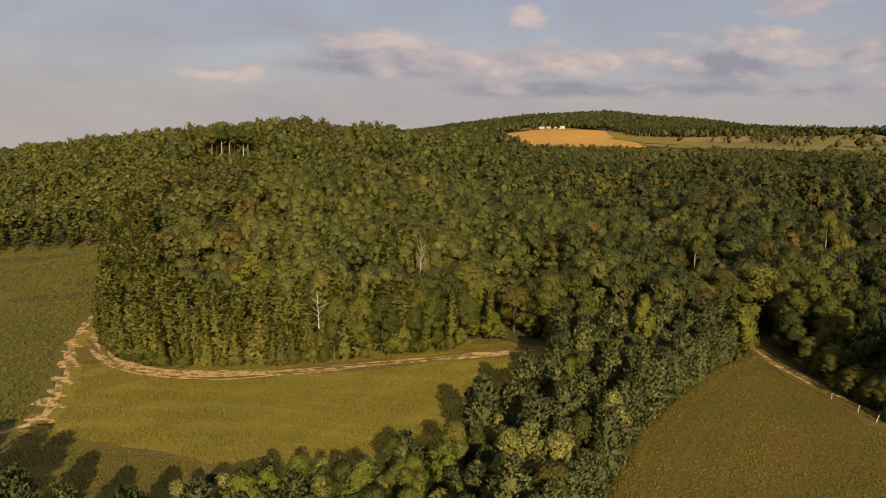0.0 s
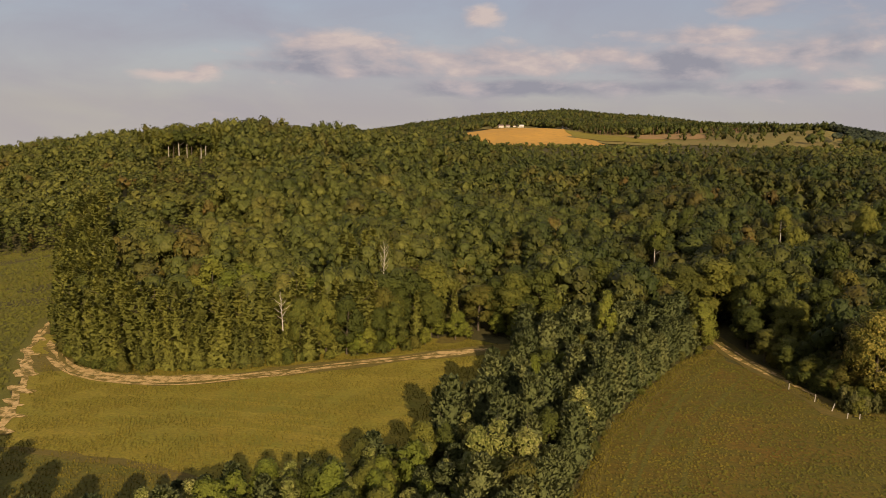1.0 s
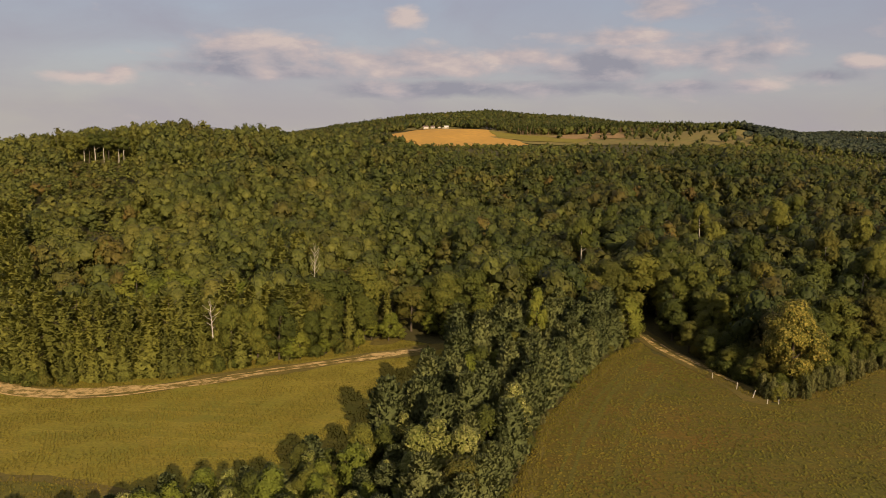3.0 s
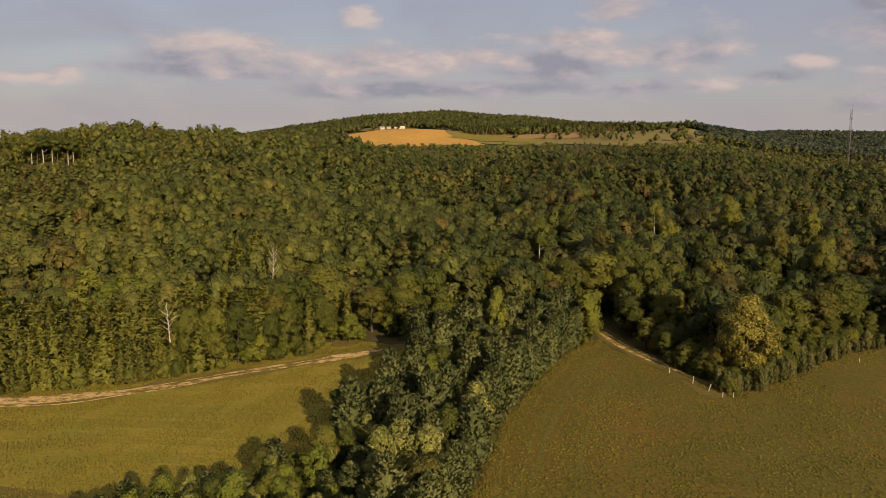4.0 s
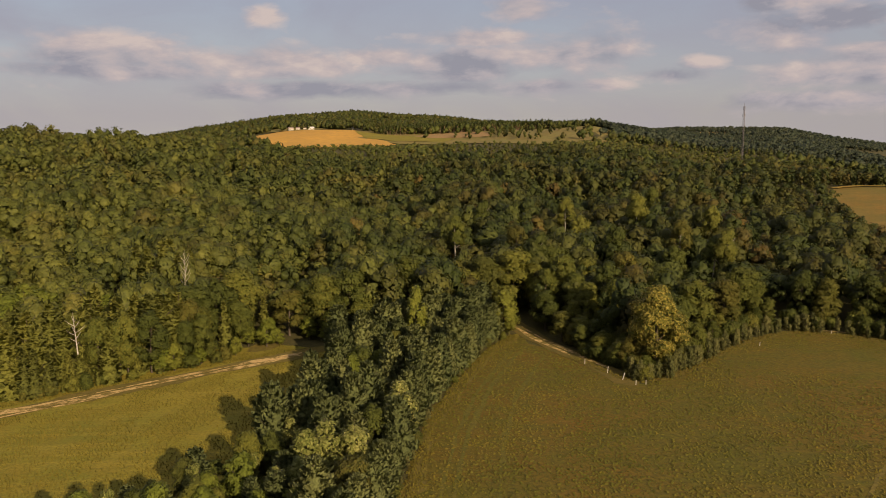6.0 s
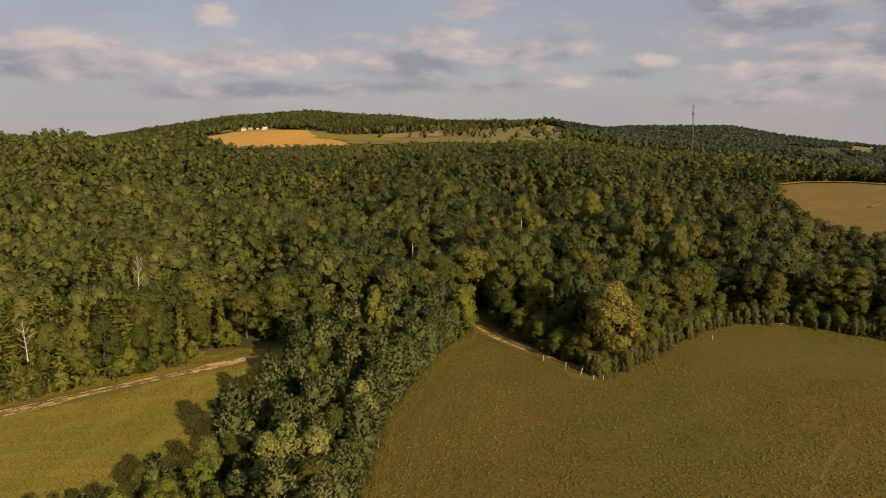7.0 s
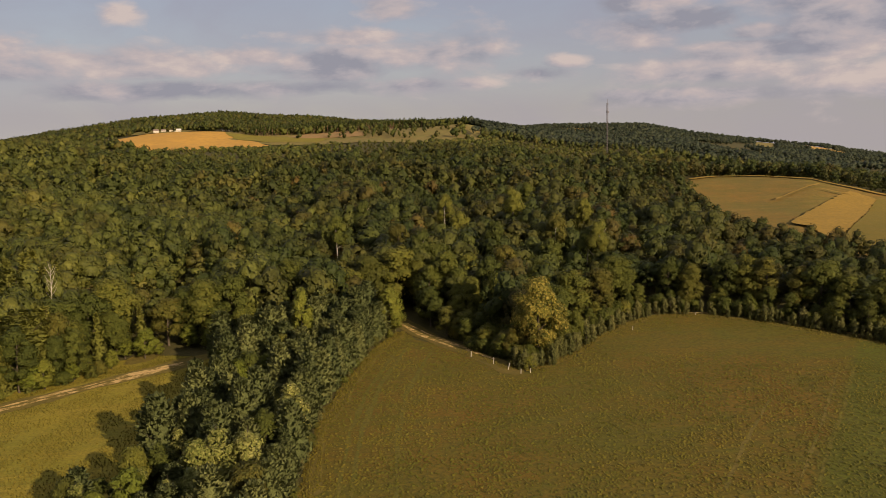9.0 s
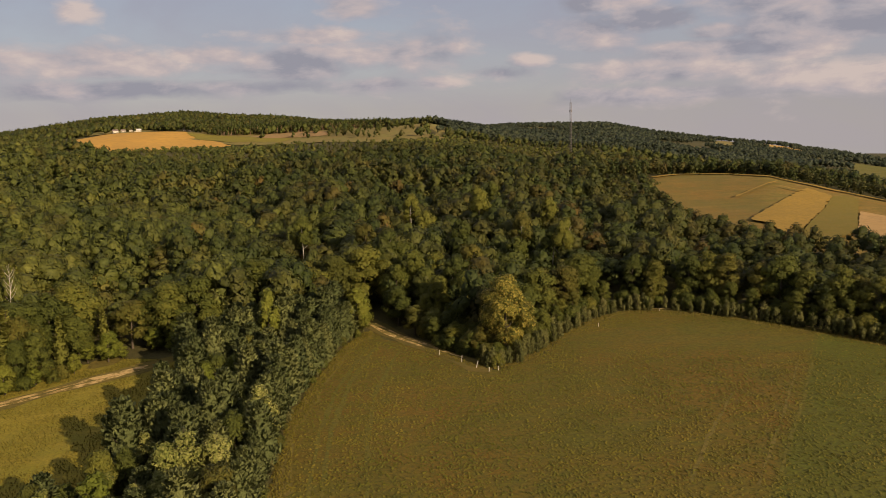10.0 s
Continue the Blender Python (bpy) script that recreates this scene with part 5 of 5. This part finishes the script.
g = np.random.default_rng(41)
s = scatter(g, MEADOW, 0.52)
s = s[(np.hypot(s[:, 0], s[:, 1]) > 75) & (s[:, 1] > 0.75 * np.abs(s[:, 0])) & (line_dist(s[:, 0], s[:, 1], TRACK) > 3.0) & (line_dist(s[:, 0], s[:, 1], SAND_PATH) > 2.5)]
s = s[soft_noise(s[:, 0], s[:, 1], 9, 5) + g.uniform(-0.3, 0.3, len(s)) > 0.36]
grass("meadow_grass", "dry yellow-green meadow grass", s, 0.32, 0.26, 0.25 + 0.4 * soft_noise(s[:, 0], s[:, 1], 25, 6), MAT_BLADE, 42)
s = scatter(g, CORN_FIELD, 1.0)
s = s[(s[:, 1] > 0.82 * np.abs(s[:, 0])) & (line_dist(s[:, 0], s[:, 1], SAND_PATH) > 2.6)]
grass("crop_plants", "tall green crop plants", s, 0.45, 0.75, 0.1 + 0.3 * soft_noise(s[:, 0], s[:, 1], 40, 7), MAT_CROP, 43, 0.4)
s = scatter(g, RIGHT_FIELD, 0.5)
d = np.hypot(s[:, 0], s[:, 1])
s = s[(d > 62) & (s[:, 1] > 0.8 * np.abs(s[:, 0])) & (line_dist(s[:, 0], s[:, 1], ROAD) > 2.5)]
s = s[soft_noise(s[:, 0], s[:, 1], 11, 8) + g.uniform(-0.8, 0.8, len(s)) > 0.40]
grass("field_tufts", "short brown and green grass tufts on the mown field", s, 0.15, 0.36, 0.25 + 0.6 * soft_noise(s[:, 0], s[:, 1], 30, 9), MAT_TUFT, 44, 0.4)
s = np.concatenate([scatter(g, ribbon_ring(shifted(STRIP_EDGE[2:], -1.2), 2.4, 4), 0.45), scatter(g, ribbon_ring(shifted(WOOD_EDGE[1:13], 0.3), 2.4, 5), 0.5), scatter(g, ribbon_ring(shifted(TRACK[1:10], 4.2), 2.4, 7), 0.5)])
grass("verge_grass", "dry grass along the edges of the fields", s, 0.32, 0.30, 0.25 + 0.3 * soft_noise(s[:, 0], s[:, 1], 12, 3), MAT_BLADE, 45)
